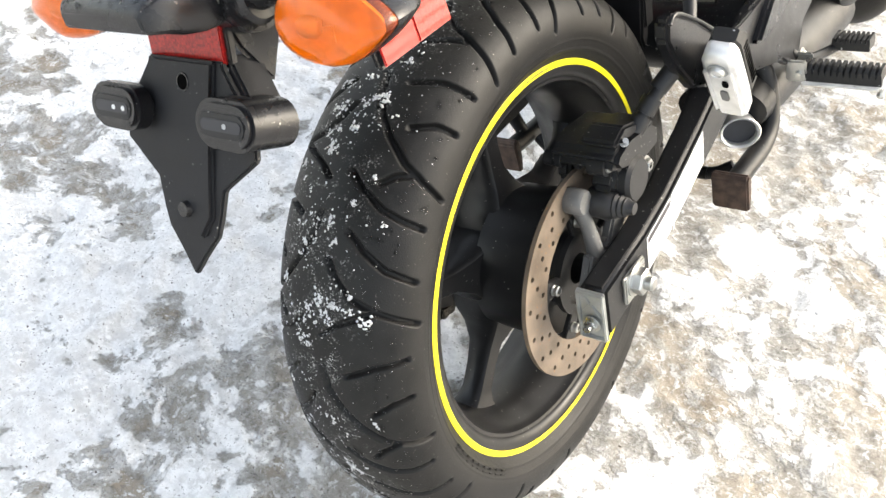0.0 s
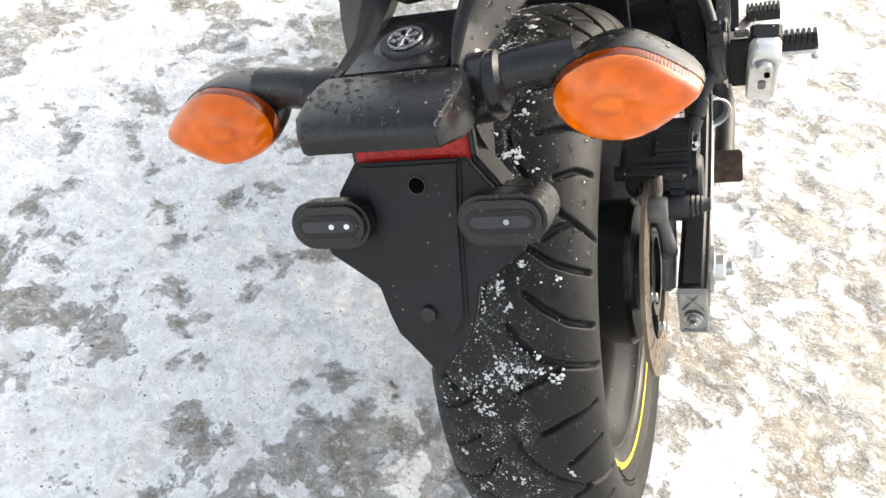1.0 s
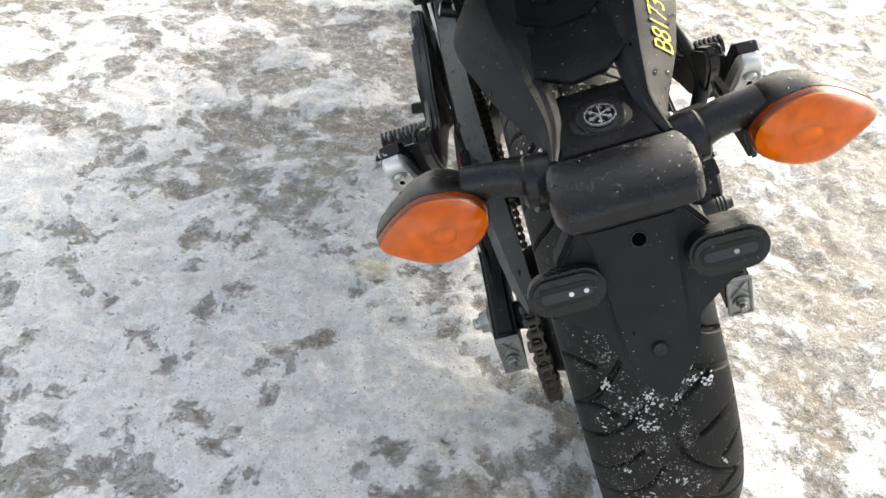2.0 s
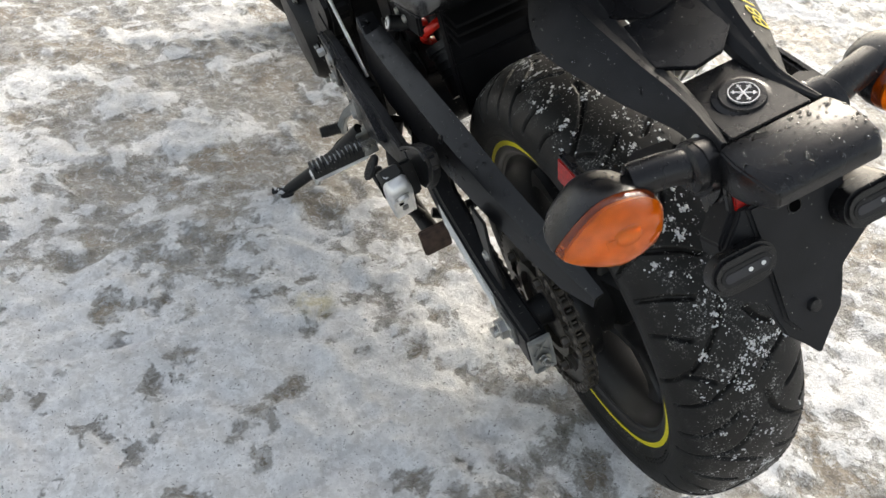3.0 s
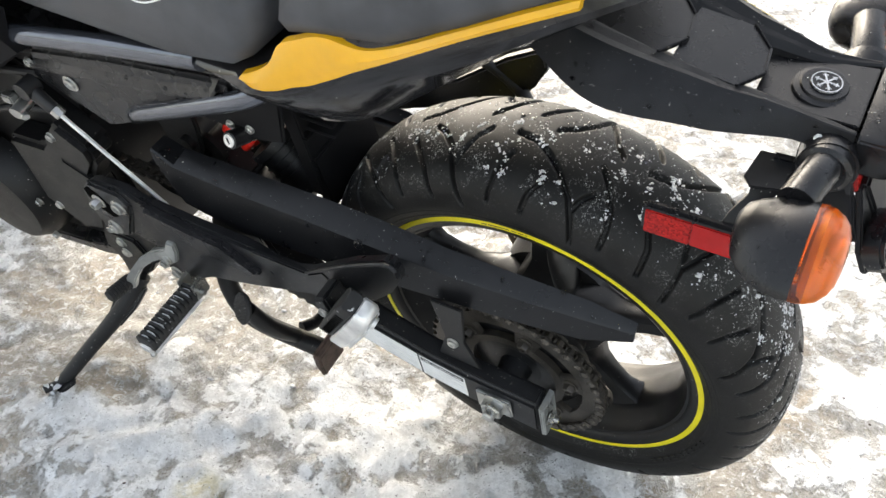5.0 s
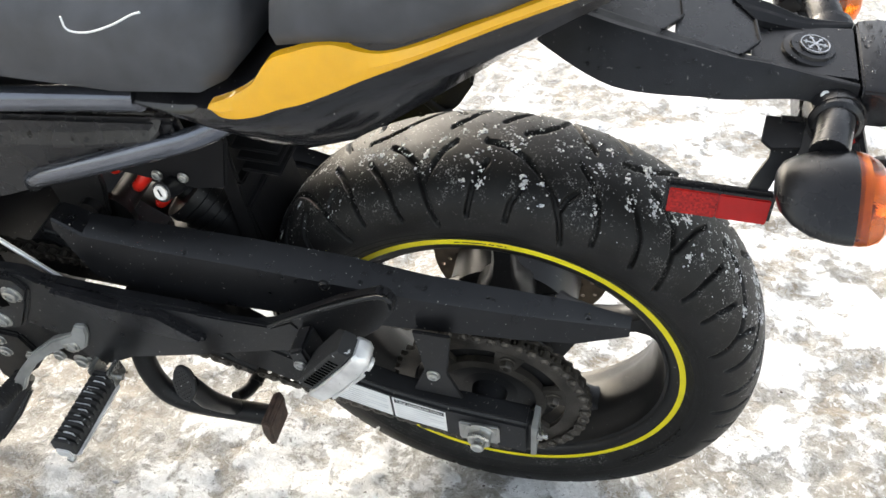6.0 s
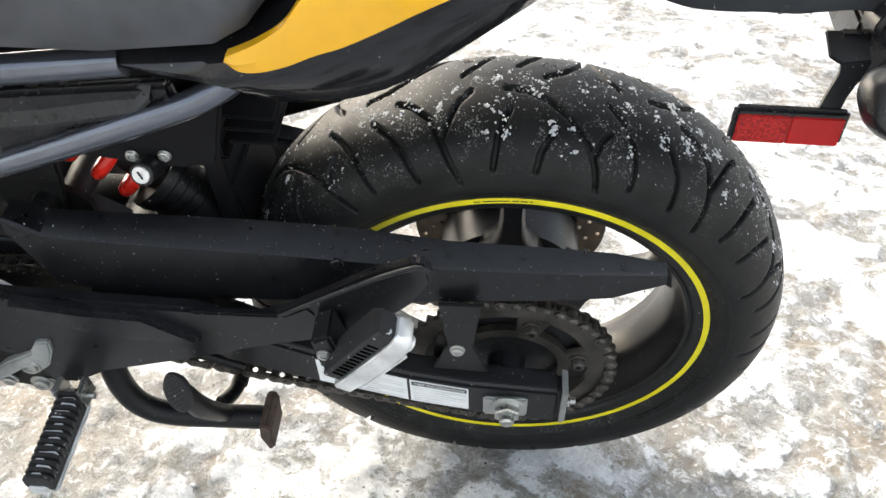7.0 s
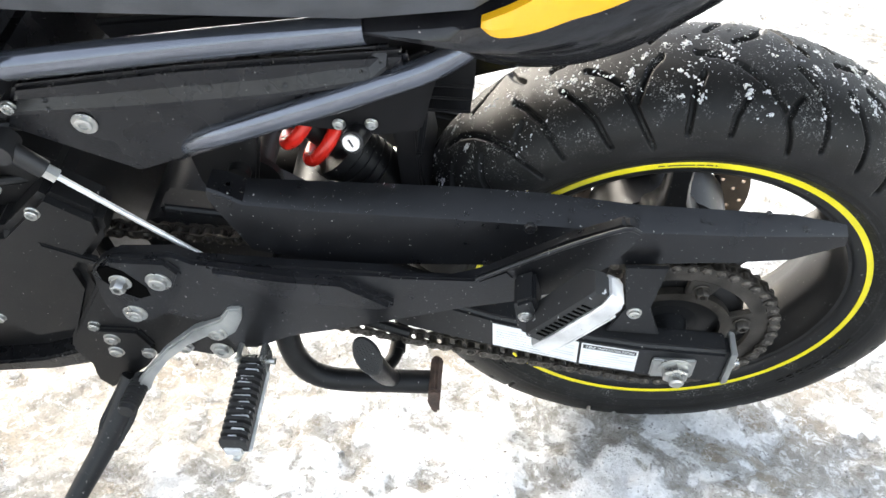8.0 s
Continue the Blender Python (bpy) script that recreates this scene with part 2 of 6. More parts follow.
    colour = blend(maths("MULTIPLY", dark, 0.75), colour, (0.10, 0.09, 0.08))
    spot = t.nodes.new("ShaderNodeVectorMath")  # one yellowish stain beside the wheel
    spot.operation = "DISTANCE"
    spot.inputs[1].default_value = (-0.317, 0.388, 0.0)
    t.links.new(geo.outputs["Position"], spot.inputs[0])
    stain = maths("MULTIPLY", span(spot.outputs["Value"], 0.015, 0.05, 1.0, 0.0), span(clumps, 0.40, 0.60, 0.1, 0.75))
    colour = blend(stain, colour, (0.50, 0.42, 0.16))
    t.links.new(colour, b.inputs["Base Color"])
    t.links.new(span(crust, 0, 1, 0.34, 0.75), b.inputs["Roughness"])
    bump = t.nodes.new("ShaderNodeBump")
    bump.inputs["Strength"].default_value, bump.inputs["Distance"].default_value = 0.8, 0.009
    hh = maths("ADD", maths("ADD", maths("MULTIPLY", crust, 0.55), maths("MULTIPLY", slush, 0.35)), maths("ADD", maths("MULTIPLY", crumbs, 0.55), maths("MULTIPLY", grit, 0.25)))
    t.links.new(hh, bump.inputs["Height"])
    t.links.new(bump.outputs[0], b.inputs["Normal"])
    return m


ground_mat = ground_material()

# ---- shapes ----
LEAN, AXLE_H, BASE = 18.78, 0.3057, 0.31
up = Matrix.Translation((0, 0, BASE))


def part(name, bm, mat, parent, label="", sharp=35):
    """One mesh object under a thing or a part. Bike shapes are given from the rear axle: x right, y forward, z up."""
    bm.transform(up)
    return part_raw(name, bm, mat, parent, label, sharp)


def part_raw(name, bm, mat, parent, label="", sharp=35):
    bmesh.ops.recalc_face_normals(bm, faces=bm.faces)
    me = bpy.data.meshes.new(name)
    bm.to_mesh(me)
    bm.free()
    me.materials.append(mat)
    me.polygons.foreach_set("use_smooth", [True] * len(me.polygons))
    if sharp < 180:
        me.set_sharp_from_angle(angle=radians(sharp))
    ob = new(name, me)
    ob.parent = under(parent)
    if label:
        tagged(ob, label)
    return ob


def under(parent):
    """The parent itself, or the next one up where a fourth level would begin."""
    return parent.parent if parent.parent is not None and parent.parent.parent is not None else parent


def share(ob, name, m):
    """Another object on the same mesh, under the same parent."""
    o = new(name, ob.data)
    o.parent = ob.parent
    o.matrix_basis = m
    return o


def join(*bms):
    out = bmesh.new()
    for b in bms:
        me = bpy.data.meshes.new("tmp")
        b.to_mesh(me)
        b.free()
        out.from_mesh(me)
        bpy.data.meshes.remove(me)
    return out


def soften(bm, width, seg=2, angle=30):
    if width:
        edges = [e for e in bm.edges if len(e.link_faces) == 2 and e.calc_face_angle(0) > radians(angle)]
        bmesh.ops.bevel(bm, geom=edges, offset=width, segments=seg, affect="EDGES", clamp_overlap=True)
    return bm


def plate(pts, x0, x1, bevel=0.002):
    """A side-on outline of (y, z) points, drawn out from x0 to x1."""
    bm = bmesh.new()
    lo = [bm.verts.new((x0, y, z)) for y, z in pts]
    f = bm.faces.new(lo)
    ext = bmesh.ops.extrude_face_region(bm, geom=[f])
    for v in ext["geom"]:
        if isinstance(v, bmesh.types.BMVert):
            v.co.x = x1
    bmesh.ops.recalc_face_normals(bm, faces=bm.faces)
    return soften(bm, bevel)


def slab(pts, depth, m=None, bevel=0.002):
    """An outline of (a, b) points in the local xy plane, drawn out along local z, placed by m."""
    bm = bmesh.new()
    f = bm.faces.new([bm.verts.new((a, c, 0)) for a, c in pts])
    ext = bmesh.ops.extrude_face_region(bm, geom=[f])
    for v in ext["geom"]:
        if isinstance(v, bmesh.types.BMVert):
            v.co.z = depth
    bmesh.ops.recalc_face_normals(bm, faces=bm.faces)
    soften(bm, bevel)
    if m is not None:
        bm.transform(m)
    return bm


def block(centre, size, bevel=0.003, m=None):
    bm = bmesh.new()
    bmesh.ops.create_cube(bm, size=1)
    bm.transform(Matrix.Diagonal((*size, 1)))
    soften(bm, bevel)
    if m is not None:
        bm.transform(m)
    bm.transform(Matrix.Translation(centre))
    return bm


def smooth_line(pts, n=6):
    """Points along a Catmull-Rom curve through pts."""
    p = [Vector(q) for q in pts]
    if len(p) < 3 or n < 2:
        return p
    p = [2 * p[0] - p[1]] + p + [2 * p[-1] - p[-2]]
    out = []
    for i in range(1, len(p) - 2):
        a, b, c, d = p[i - 1:i + 3]
        for k in range(n):
            t = k / n
            out.append(0.5 * (2 * b + (c - a) * t + (2 * a - 5 * b + 4 * c - d) * t * t + (3 * b - a - 3 * c + d) * t ** 3))
    return out + [p[-2]]


def tube(pts, r, seg=14, n=6, squash=1.0):
    """A round bar swept along a smooth line; r may be a list, one radius a given point."""
    line = smooth_line(pts, n)
    rs = [r] * len(line) if not isinstance(r, (list, tuple)) else [float(v) for v in np.interp(np.linspace(0, len(r) - 1, len(line)), range(len(r)), r)]
    bm = bmesh.new()
    rings, side = [], None
    for i, p in enumerate(line):
        d = (line[min(i + 1, len(line) - 1)] - line[max(i - 1, 0)]).normalized()
        if side is None:
            side = d.orthogonal().normalized()
        side = (side - d * side.dot(d)).normalized()
        other = d.cross(side)
        rings.append([bm.verts.new(p + rs[i] * (math.cos(a) * side + squash * math.sin(a) * other)) for a in np.linspace(0, 2 * math.pi, seg, endpoint=False).tolist()])
    for a, b in zip(rings, rings[1:]):
        for k in range(seg):
            bm.faces.new((a[k], a[(k + 1) % seg], b[(k + 1) % seg], b[k]))
    bm.faces.new(rings[0][::-1])
    bm.faces.new(rings[-1])
    return bm


def lathe(profile, n=48, centre=(0, 0, 0), m=None, closed=False):
    """A profile of (x, r) turned about the x axis."""
    bm = bmesh.new()
    rings = []
    for x, r in profile:
        if r < 1e-6:
            rings.append([bm.verts.new((x, 0, 0))] * n)
        else:
            rings.append([bm.verts.new((x, r * math.cos(a), r * math.sin(a))) for a in np.linspace(0, 2 * math.pi, n, endpoint=False)])
    pairs = list(zip(rings, rings[1:])) + ([(rings[-1], rings[0])] if closed else [])
    for a, b in pairs:
        for k in range(n):
            q = []
            for v in (a[k], a[(k + 1) % n], b[(k + 1) % n], b[k]):
                if v not in q:
                    q.append(v)
            if len(q) > 2:
                bm.faces.new(q)
    if m is not None:
        bm.transform(m)
    bm.transform(Matrix.Translation(centre))
    return bm


def loft(sections, cap=True, closed=True):
    """A skin over sections, each a list of the same number of points."""
    bm = bmesh.new()
    rings = [[bm.verts.new(p) for p in s] for s in sections]
    n = len(rings[0])
    for a, b in zip(rings, rings[1:]):
        for k in range(n if closed else n - 1):
            bm.faces.new((a[k], a[(k + 1) % n], b[(k + 1) % n], b[k]))
    if cap:
        bm.faces.new(rings[0][::-1])
        bm.faces.new(rings[-1])
    bmesh.ops.recalc_face_normals(bm, faces=bm.faces)
    return bm


def turn_to(d):
    """The turn that brings the x axis onto d."""
    return Vector((1, 0, 0)).rotation_difference(Vector(d)).to_matrix().to_4x4()


def bolt(centre, d, r=0.007, h=0.006, washer=1.35, hexed=True):
    """A bolt head with its washer, standing out along d."""
    m = turn_to(d)
    head = lathe([(0.0015, 0), (0.0015, r), (h * 0.85, r), (h, r * 0.85), (h, r * 0.5), (h * 0.6, r * 0.45), (h * 0.6, 0)], 6 if hexed else 20)
    wash = lathe([(0, 0), (0, r * washer), (0.0012, r * washer), (0.0016, r * washer - 0.0004), (0.0016, 0)], 20)
    bm = join(head, wash)
    bm.transform(Matrix.Translation(centre) @ m)
    return bm


def stadium(length, height, n=8):
    h, r = length / 2 - height / 2, height / 2
    return [(h + r * math.cos(a), r * math.sin(a)) for a in np.linspace(-math.pi / 2, math.pi / 2, n)] + \
           [(-h + r * math.cos(a), r * math.sin(a)) for a in np.linspace(math.pi / 2, 3 * math.pi / 2, n)]


def arc_sector(r0, r1, a0, a1, n=8):
    return [(r1 * math.cos(a), r1 * math.sin(a)) for a in np.linspace(a0, a1, n)] + \
           [(r0 * math.cos(a), r0 * math.sin(a)) for a in np.linspace(a1, a0, n)]


def fbm(x, y, scale, octaves=4, seed=0, gain=0.5):
    """Smooth noise over arrays of places, about -1 to 1."""
    out, amp = np.zeros_like(x), 1.0
    for o in range(octaves):
        rng = np.random.RandomState(seed * 17 + o)
        g = rng.rand(256, 256) * 2 - 1
        u, v = x * scale * 2 ** o + 37.3 * o, y * scale * 2 ** o + 11.7 * o
        i, j = np.floor(u).astype(int), np.floor(v).astype(int)
        fu, fv = u - i, v - j
        fu, fv = fu * fu * (3 - 2 * fu), fv * fv * (3 - 2 * fv)
        a, b = g[i % 256, j % 256], g[(i + 1) % 256, j % 256]
        c, d = g[i % 256, (j + 1) % 256], g[(i + 1) % 256, (j + 1) % 256]
        out += amp * ((a * (1 - fu) + b * fu) * (1 - fv) + (c * (1 - fu) + d * fu) * fv)
        amp *= gain
    return out


def grid_mesh(name, verts, rows, cols, mat, wrap_rows=False, wrap_cols=False):
    """A mesh over a rows x cols array of places."""
    idx = np.arange(rows * cols).reshape(rows, cols)
    a = np.concatenate([idx, idx[:1]]) if wrap_rows else idx
    a = np.concatenate([a, a[:, :1]], axis=1) if wrap_cols else a
    quads = np.stack([a[:-1, :-1], a[:-1, 1:], a[1:, 1:], a[1:, :-1]], -1).reshape(-1, 4)
    me = bpy.data.meshes.new(name)
    me.from_pydata(verts.reshape(-1, 3).tolist(), [], quads.tolist())
    me.polygons.foreach_set("use_smooth", [True] * len(me.polygons))
    me.materials.append(mat)
    return me


# ---- ground ----
def ground():
    far = 1.0 * 1.35 ** np.arange(1, 20)
    xs = np.concatenate([-1.6 - far[::-1] + 1, np.arange(-1.6, 2.6, 0.0105), 2.6 + far - 1])
    ys = np.concatenate([-1.1 - far[::-1] + 1, np.arange(-1.1, 2.9, 0.0105), 2.9 + far - 1])
    gx, gy = np.meshgrid(xs, ys)
    z = 0.010 * fbm(gx, gy, 3.0, 3, 1) + 0.007 * np.abs(fbm(gx, gy, 11.0, 4, 2)) + 0.004 * fbm(gx, gy, 45.0, 2, 3)
    slab_z = np.clip((fbm(gx, gy, 8.0, 5, 7, 0.6) + 0.05) / 0.25, 0, 1)
    z += 0.0055 * slab_z * slab_z * (3 - 2 * slab_z)
    near = np.exp(-((gx - 0.07) ** 2 + gy ** 2) / 0.012)
    foot = np.exp(-((gx + 0.41) ** 2 + (gy - 0.745) ** 2) / 0.006)
    z = z * (1 - near) * (1 - foot) + 0.001 * near
    me = grid_mesh("ground", np.stack([gx, gy, z], -1), len(ys), len(xs), ground_mat)
    tagged(new("ground", me), "trampled snow over grey-brown ice and frozen dirt", "ground", kind="structure")


ground()

# ---- the motorcycle ----
moto = new("motorcycle")
moto.matrix_world = Matrix.Translation((0, 0, AXLE_H)) @ pose(0, 0, 0, 0, -LEAN, 0) @ Matrix.Translation((0, 0, -BASE))
tagged(moto, "black and yellow sports motorcycle leaning on its side stand", "motorcycle", kind="thing")

PITCHES = 7
TYRE_HALF, TYRE_R0, TYRE_RISE = 0.081, 0.258, 0.0555


def tyre_profile(s):
    """x and r across the tread and sidewalls for s from -1 to 1."""
    phi = s * math.radians(128)
    x = np.where(np.abs(phi) < math.pi / 2, TYRE_HALF * np.sign(np.sin(phi)) * np.abs(np.sin(phi)) ** (2 / 2.25), 0)
    r = np.where(np.abs(phi) < math.pi / 2, TYRE_R0 + TYRE_RISE * np.abs(np.cos(phi)) ** (2 / 2.25), 0)
    q = np.clip((np.abs(phi) - math.pi / 2) / (math.radians(128) - math.pi / 2), 0, 1)
    side = np.abs(phi) >= math.pi / 2
    x = np.where(side, np.sign(s) * (TYRE_HALF - 0.0135 * q ** 1.8), x)
    r = np.where(side, TYRE_R0 - 0.030 * q, r)
    return x, r


GROOVES = [  # along the tyre in pitches of a seventh of a turn, across as a share of the half tread
    [(-0.42, 0.06), (-0.36, 0.13), (-0.30, 0.27), (-0.265, 0.50), (-0.24, 0.74), (-0.22, 0.92)],
    [(-0.16, 0.05), (-0.20, 0.14), (-0.23, 0.27), (-0.26, 0.44)],
    [(-0.03, 0.23), (-0.07, 0.46), (-0.09, 0.80)],
    [(0.12, 0.40), (0.08, 0.60), (0.07, 0.81)],
    [(-0.05, 0.04), (0.03, 0.07), (0.10, 0.15), (0.17, 0.28), (0.24, 0.47), (0.28, 0.69), (0.31, 0.93)],
    [(0.32, 0.32), (0.285, 0.43), (0.265, 0.57)],
    [(0.30, 0.09), (0.35, 0.21), (0.40, 0.40), (0.42, 0.60), (0.43, 0.81)],
    [(0.49, 0.18), (0.54, 0.32), (0.59, 0.52), (0.62, 0.84)],
]


def tyre(parent):
    nu, nv = 1900, 170
    th = np.linspace(0, 2 * math.pi, nu, endpoint=False)
    s = np.linspace(-1, 1, nv)
    ss, tt = np.meshgrid(s, th)
    x, r = tyre_profile(ss)
    tread = np.clip(np.abs(ss) / 0.72, 0, 1.2)
    half, pitch = 0.118, 2 * math.pi * 0.30 / PITCHES
    depth = np.zeros_like(ss)
    for side in (1, -1):
        a = (-tt / (2 * math.pi) * PITCHES - (0.0 if side < 0 else 0.505)) % 1.0
        best = np.full_like(ss, 1.0)
        for g in GROOVES:
            for (a0, c0), (a1, c1) in zip(g, g[1:]):
                for shift in (-1, 0, 1):
                    px, py = (a + shift) * pitch, tread * half
                    ax, ay, bx, by = a0 * pitch, c0 * half, a1 * pitch, c1 * half
                    dx, dy = bx - ax, by - ay
                    k = np.clip(((px - ax) * dx + (py - ay) * dy) / (dx * dx + dy * dy), 0, 1)
                    best = np.minimum(best, np.hypot(px - ax - k * dx, py - ay - k * dy))
        w = 0.0017 + 0.0012 * np.clip(tread / 0.35, 0, 1)
        d = np.clip((w + 0.0006 - best) / 0.0013, 0, 1) * 0.0066
        depth = np.maximum(depth, np.where(np.sign(ss) == side, d, 0))
    ds = 0.004
    (xa, ra), (xb, rb) = tyre_profile(np.clip(ss - ds, -1, 1)), tyre_profile(np.clip(ss + ds, -1, 1))
    tx, tr = xb - xa, rb - ra
    size = np.hypot(tx, tr) + 1e-9
    x, r = x + depth * tr / size, r - depth * tx / size
    # raised ring and fine ribs on the sidewall
    wall = np.abs(ss)
    bulge = 0.0008 * (np.abs(wall - 0.90) < 0.012) + 0.0006 * (np.abs(wall - 0.80) < 0.006)
    x = x + np.sign(ss) * bulge
    verts = np.stack([x, r * np.sin(tt), r * np.cos(tt) + BASE], -1)
    me = grid_mesh("tyre", verts, nu, nv, rubber, wrap_rows=True)
    ob = new("tyre", me)
    ob.parent = parent
    tagged(ob, "black road tyre with curved tread grooves and clinging snow")
    return ob


def wheel():
    # barrel with its two flanges
    prof = []
    for sgn, rng in ((-1, 1), (1, -1)):
        side = [(0.0665, 0.2145), (0.0670, 0.2285), (0.0655, 0.2300), (0.0620, 0.2290), (0.0600, 0.2180)]
        prof.append([(sgn * a, b) for a, b in side])
    outer = prof[0] + [(-0.050, 0.213), (-0.020, 0.196), (0.020, 0.196), (0.050, 0.213)] + prof[1][::-1]
    step = [(0.0630, 0.2090), (0.0600, 0.2078), (0.0585, 0.2040), (0.0470, 0.2005), (0.0455, 0.1992), (0.0330, 0.1952), (0.0315, 0.1940), (0.0150, 0.1880)]
    inner = step + [(-a, b) for a, b in step[::-1]]
    barrel = lathe(outer + inner, 120, closed=True)
    hub = lathe([(-0.095, 0.018), (-0.095, 0.058), (-0.070, 0.062), (-0.040, 0.066), (0.010, 0.068), (0.014, 0.084), (0.078, 0.086), (0.084, 0.080), (0.084, 0.046), (0.098, 0.044), (0.098, 0.018)], 64, closed=True)
    spokes = []
    for k in range(5):
        a = math.radians(90 + 72 * k)
        rows = []
        for rr, w, t0, t1 in ((0.050, 0.036, -0.044, 0.034), (0.072, 0.032, -0.036, 0.028), (0.090, 0.019, -0.026, 0.020), (0.112, 0.0110, -0.019, 0.013), (0.140, 0.0095, -0.017, 0.011), (0.168, 0.0105, -0.017, 0.011), (0.182, 0.016, -0.019, 0.013), (0.195, 0.027, -0.024, 0.018)):
            sec = [(t0, -w), (t0 + 0.006, -w - 0.004), (t1 - 0.006, -w - 0.004), (t1, -w), (t1, w), (t1 - 0.006, w + 0.004), (t0 + 0.006, w + 0.004), (t0, w)]
            rows.append([(x, rr * math.cos(a) - c * math.sin(a), rr * math.sin(a) + c * math.cos(a)) for x, c in sec])
        spokes.append(soften(loft(rows), 0.0))
    w = part("rear_wheel", barrel, rim_paint, moto, "black five-spoke cast wheel", sharp=40)
    part("hub", hub, rim_paint, w, sharp=40)
    for sp in spokes:
        part("spoke", sp, rim_paint, w, sharp=40)
    for sgn in (-1, 1):
        p = [(sgn * 0.0676, 0.2208), (sgn * 0.0681, 0.2212), (sgn * 0.0681, 0.2272), (sgn * 0.0676, 0.2278)]
        tp = part("rim_tape", lathe(p, 160), tape_yellow, w, "yellow rim tape")
        bars = []
        for a in np.linspace(80, 94, 26):
            if int(a * 3) % 7 == 0:
                continue
            bars.append(block((sgn * 0.0683, 0.2242 * math.cos(radians(a)), 0.2242 * math.sin(radians(a))), (0.0004, 0.0011, 0.0022), 0,
                              pose(0, 0, 0, a, 0, 0)))
        part("tape_lettering", join(*bars), ink_and_hollow, tp, "small dark lettering on the tape")
        rng = random.Random(3)
        for start, count in ((196, 9), (318, 12)):
            glyphs = []
            for k in range(count):
                a = radians(start + 3.4 * k)
                for dr, wide in ((0.0050, 0.0085), (-0.0050, 0.0085), (0.0, rng.choice((0.0085, 0.005)))):
                    glyphs.append(block((sgn * 0.0780, (0.2450 + dr) * math.cos(a), (0.2440 + dr) * math.sin(a)), (0.0016, wide, 0.0016), 0, pose(0, 0, 0, math.degrees(a) + 90, 0, 0)))
            part("raised_lettering", join(*glyphs), rubber, w, "raised black moulding on the tyre wall")
    tyre(w)
    # brake disc with drilled holes
    xs0, xs1, r0, r1 = 0.100, 0.105, 0.080, 0.1225
    face = bmesh.new()
    holes = []
    for k in range(40):
        a = 2 * math.pi * k / 40
        for j, rr in enumerate((0.0885, 0.1010, 0.1135)):
            if (k + j) % 2 == 0:
                holes.append((rr * math.cos(a + 0.05 * j), rr * math.sin(a + 0.05 * j)))
    outer_ring = [(r1 * (1 + 0.0 * math.cos(12 * a)) * math.cos(a), r1 * math.sin(a)) for a in np.linspace(0, 2 * math.pi, 120, endpoint=False)]
    inner_ring = [(r0 * math.cos(a), r0 * math.sin(a)) for a in np.linspace(0, 2 * math.pi, 80, endpoint=False)]
    loops = [outer_ring, inner_ring] + [[(y + 0.0031 * math.cos(b), z + 0.0031 * math.sin(b)) for b in np.linspace(0, 2 * math.pi, 8, endpoint=False)] for y, z in holes]
    edges = []
    for lp in loops:
        vs = [face.verts.new((xs1, y, z)) for y, z in lp]
        edges += [face.edges.new((vs[i], vs[(i + 1) % len(vs)])) for i in range(len(vs))]
    bmesh.ops.triangle_fill(face, edges=edges, use_beauty=True)
    keep = list(face.faces)
    ext = bmesh.ops.extrude_face_region(face, geom=keep)
    for v in ext["geom"]:
        if isinstance(v, bmesh.types.BMVert):
            v.co.x = xs0
    disc = part("brake_disc", face, disc_steel, moto, "rust-stained drilled steel brake disc", sharp=30)
    arms = []
    for k in range(5):
        a = 2 * math.pi * k / 5 + 0.35
        arms.append(slab(arc_sector(0.046, 0.086, a - 0.16, a + 0.16, 5), 0.006, Matrix.Translation((0.098, 0, 0)) @ Matrix(((0, 0, 1, 0), (1, 0, 0, 0), (0, 1, 0, 0), (0, 0, 0, 1))), 0.001))
    arms.append(lathe([(0.097, 0.040), (0.097, 0.052), (0.104, 0.052), (0.104, 0.040)], 48, closed=True))
    part("disc_carrier", join(*arms), rim_paint, disc)
    for k in range(5):
        a = 2 * math.pi * k / 5 + 0.35
        part("disc_bolt", bolt((0.1045, 0.066 * math.cos(a), 0.066 * math.sin(a)), (1, 0, 0), 0.0055, 0.007, 1.1, False), zinc, disc)
    # sprocket
    yz = Matrix(((0, 0, 1, 0), (1, 0, 0, 0), (0, 1, 0, 0), (0, 0, 0, 1)))
    teeth = []
    n = 46
    for k in range(n):
        for f, rr in ((0.0, 0.1125), (0.28, 0.1135), (0.42, 0.1190), (0.58, 0.1190), (0.72, 0.1135)):
            a = 2 * math.pi * (k + f) / n
            teeth.append((rr * math.cos(a), rr * math.sin(a)))
    ring = bmesh.new()
    edges = []
    for lp in (teeth, [(0.093 * math.cos(a), 0.093 * math.sin(a)) for a in np.linspace(0, 2 * math.pi, 72, endpoint=False)]):
        vs = [ring.verts.new((-0.112, y, z)) for y, z in lp]
        edges += [ring.edges.new((vs[i], vs[(i + 1) % len(vs)])) for i in range(len(vs))]
    bmesh.ops.triangle_fill(ring, edges=edges, use_beauty=True)
    ext = bmesh.ops.extrude_face_region(ring, geom=list(ring.faces))
    for v in ext["geom"]:
        if isinstance(v, bmesh.types.BMVert):
            v.co.x = -0.1055
    bits = [ring, lathe([(-0.113, 0.058), (-0.113, 0.070), (-0.104, 0.070), (-0.104, 0.058)], 64, closed=True)]
    for k in range(6):
        a = math.radians(107 + 60 * k)
        bits.append(slab(arc_sector(0.066, 0.096, a - 0.19, a + 0.19, 6), 0.007, Matrix.Translation((-0.1125, 0, 0)) @ yz, 0.001))
    spr = part("sprocket", join(*bits), chain_steel, moto, "dark steel rear sprocket", sharp=30)
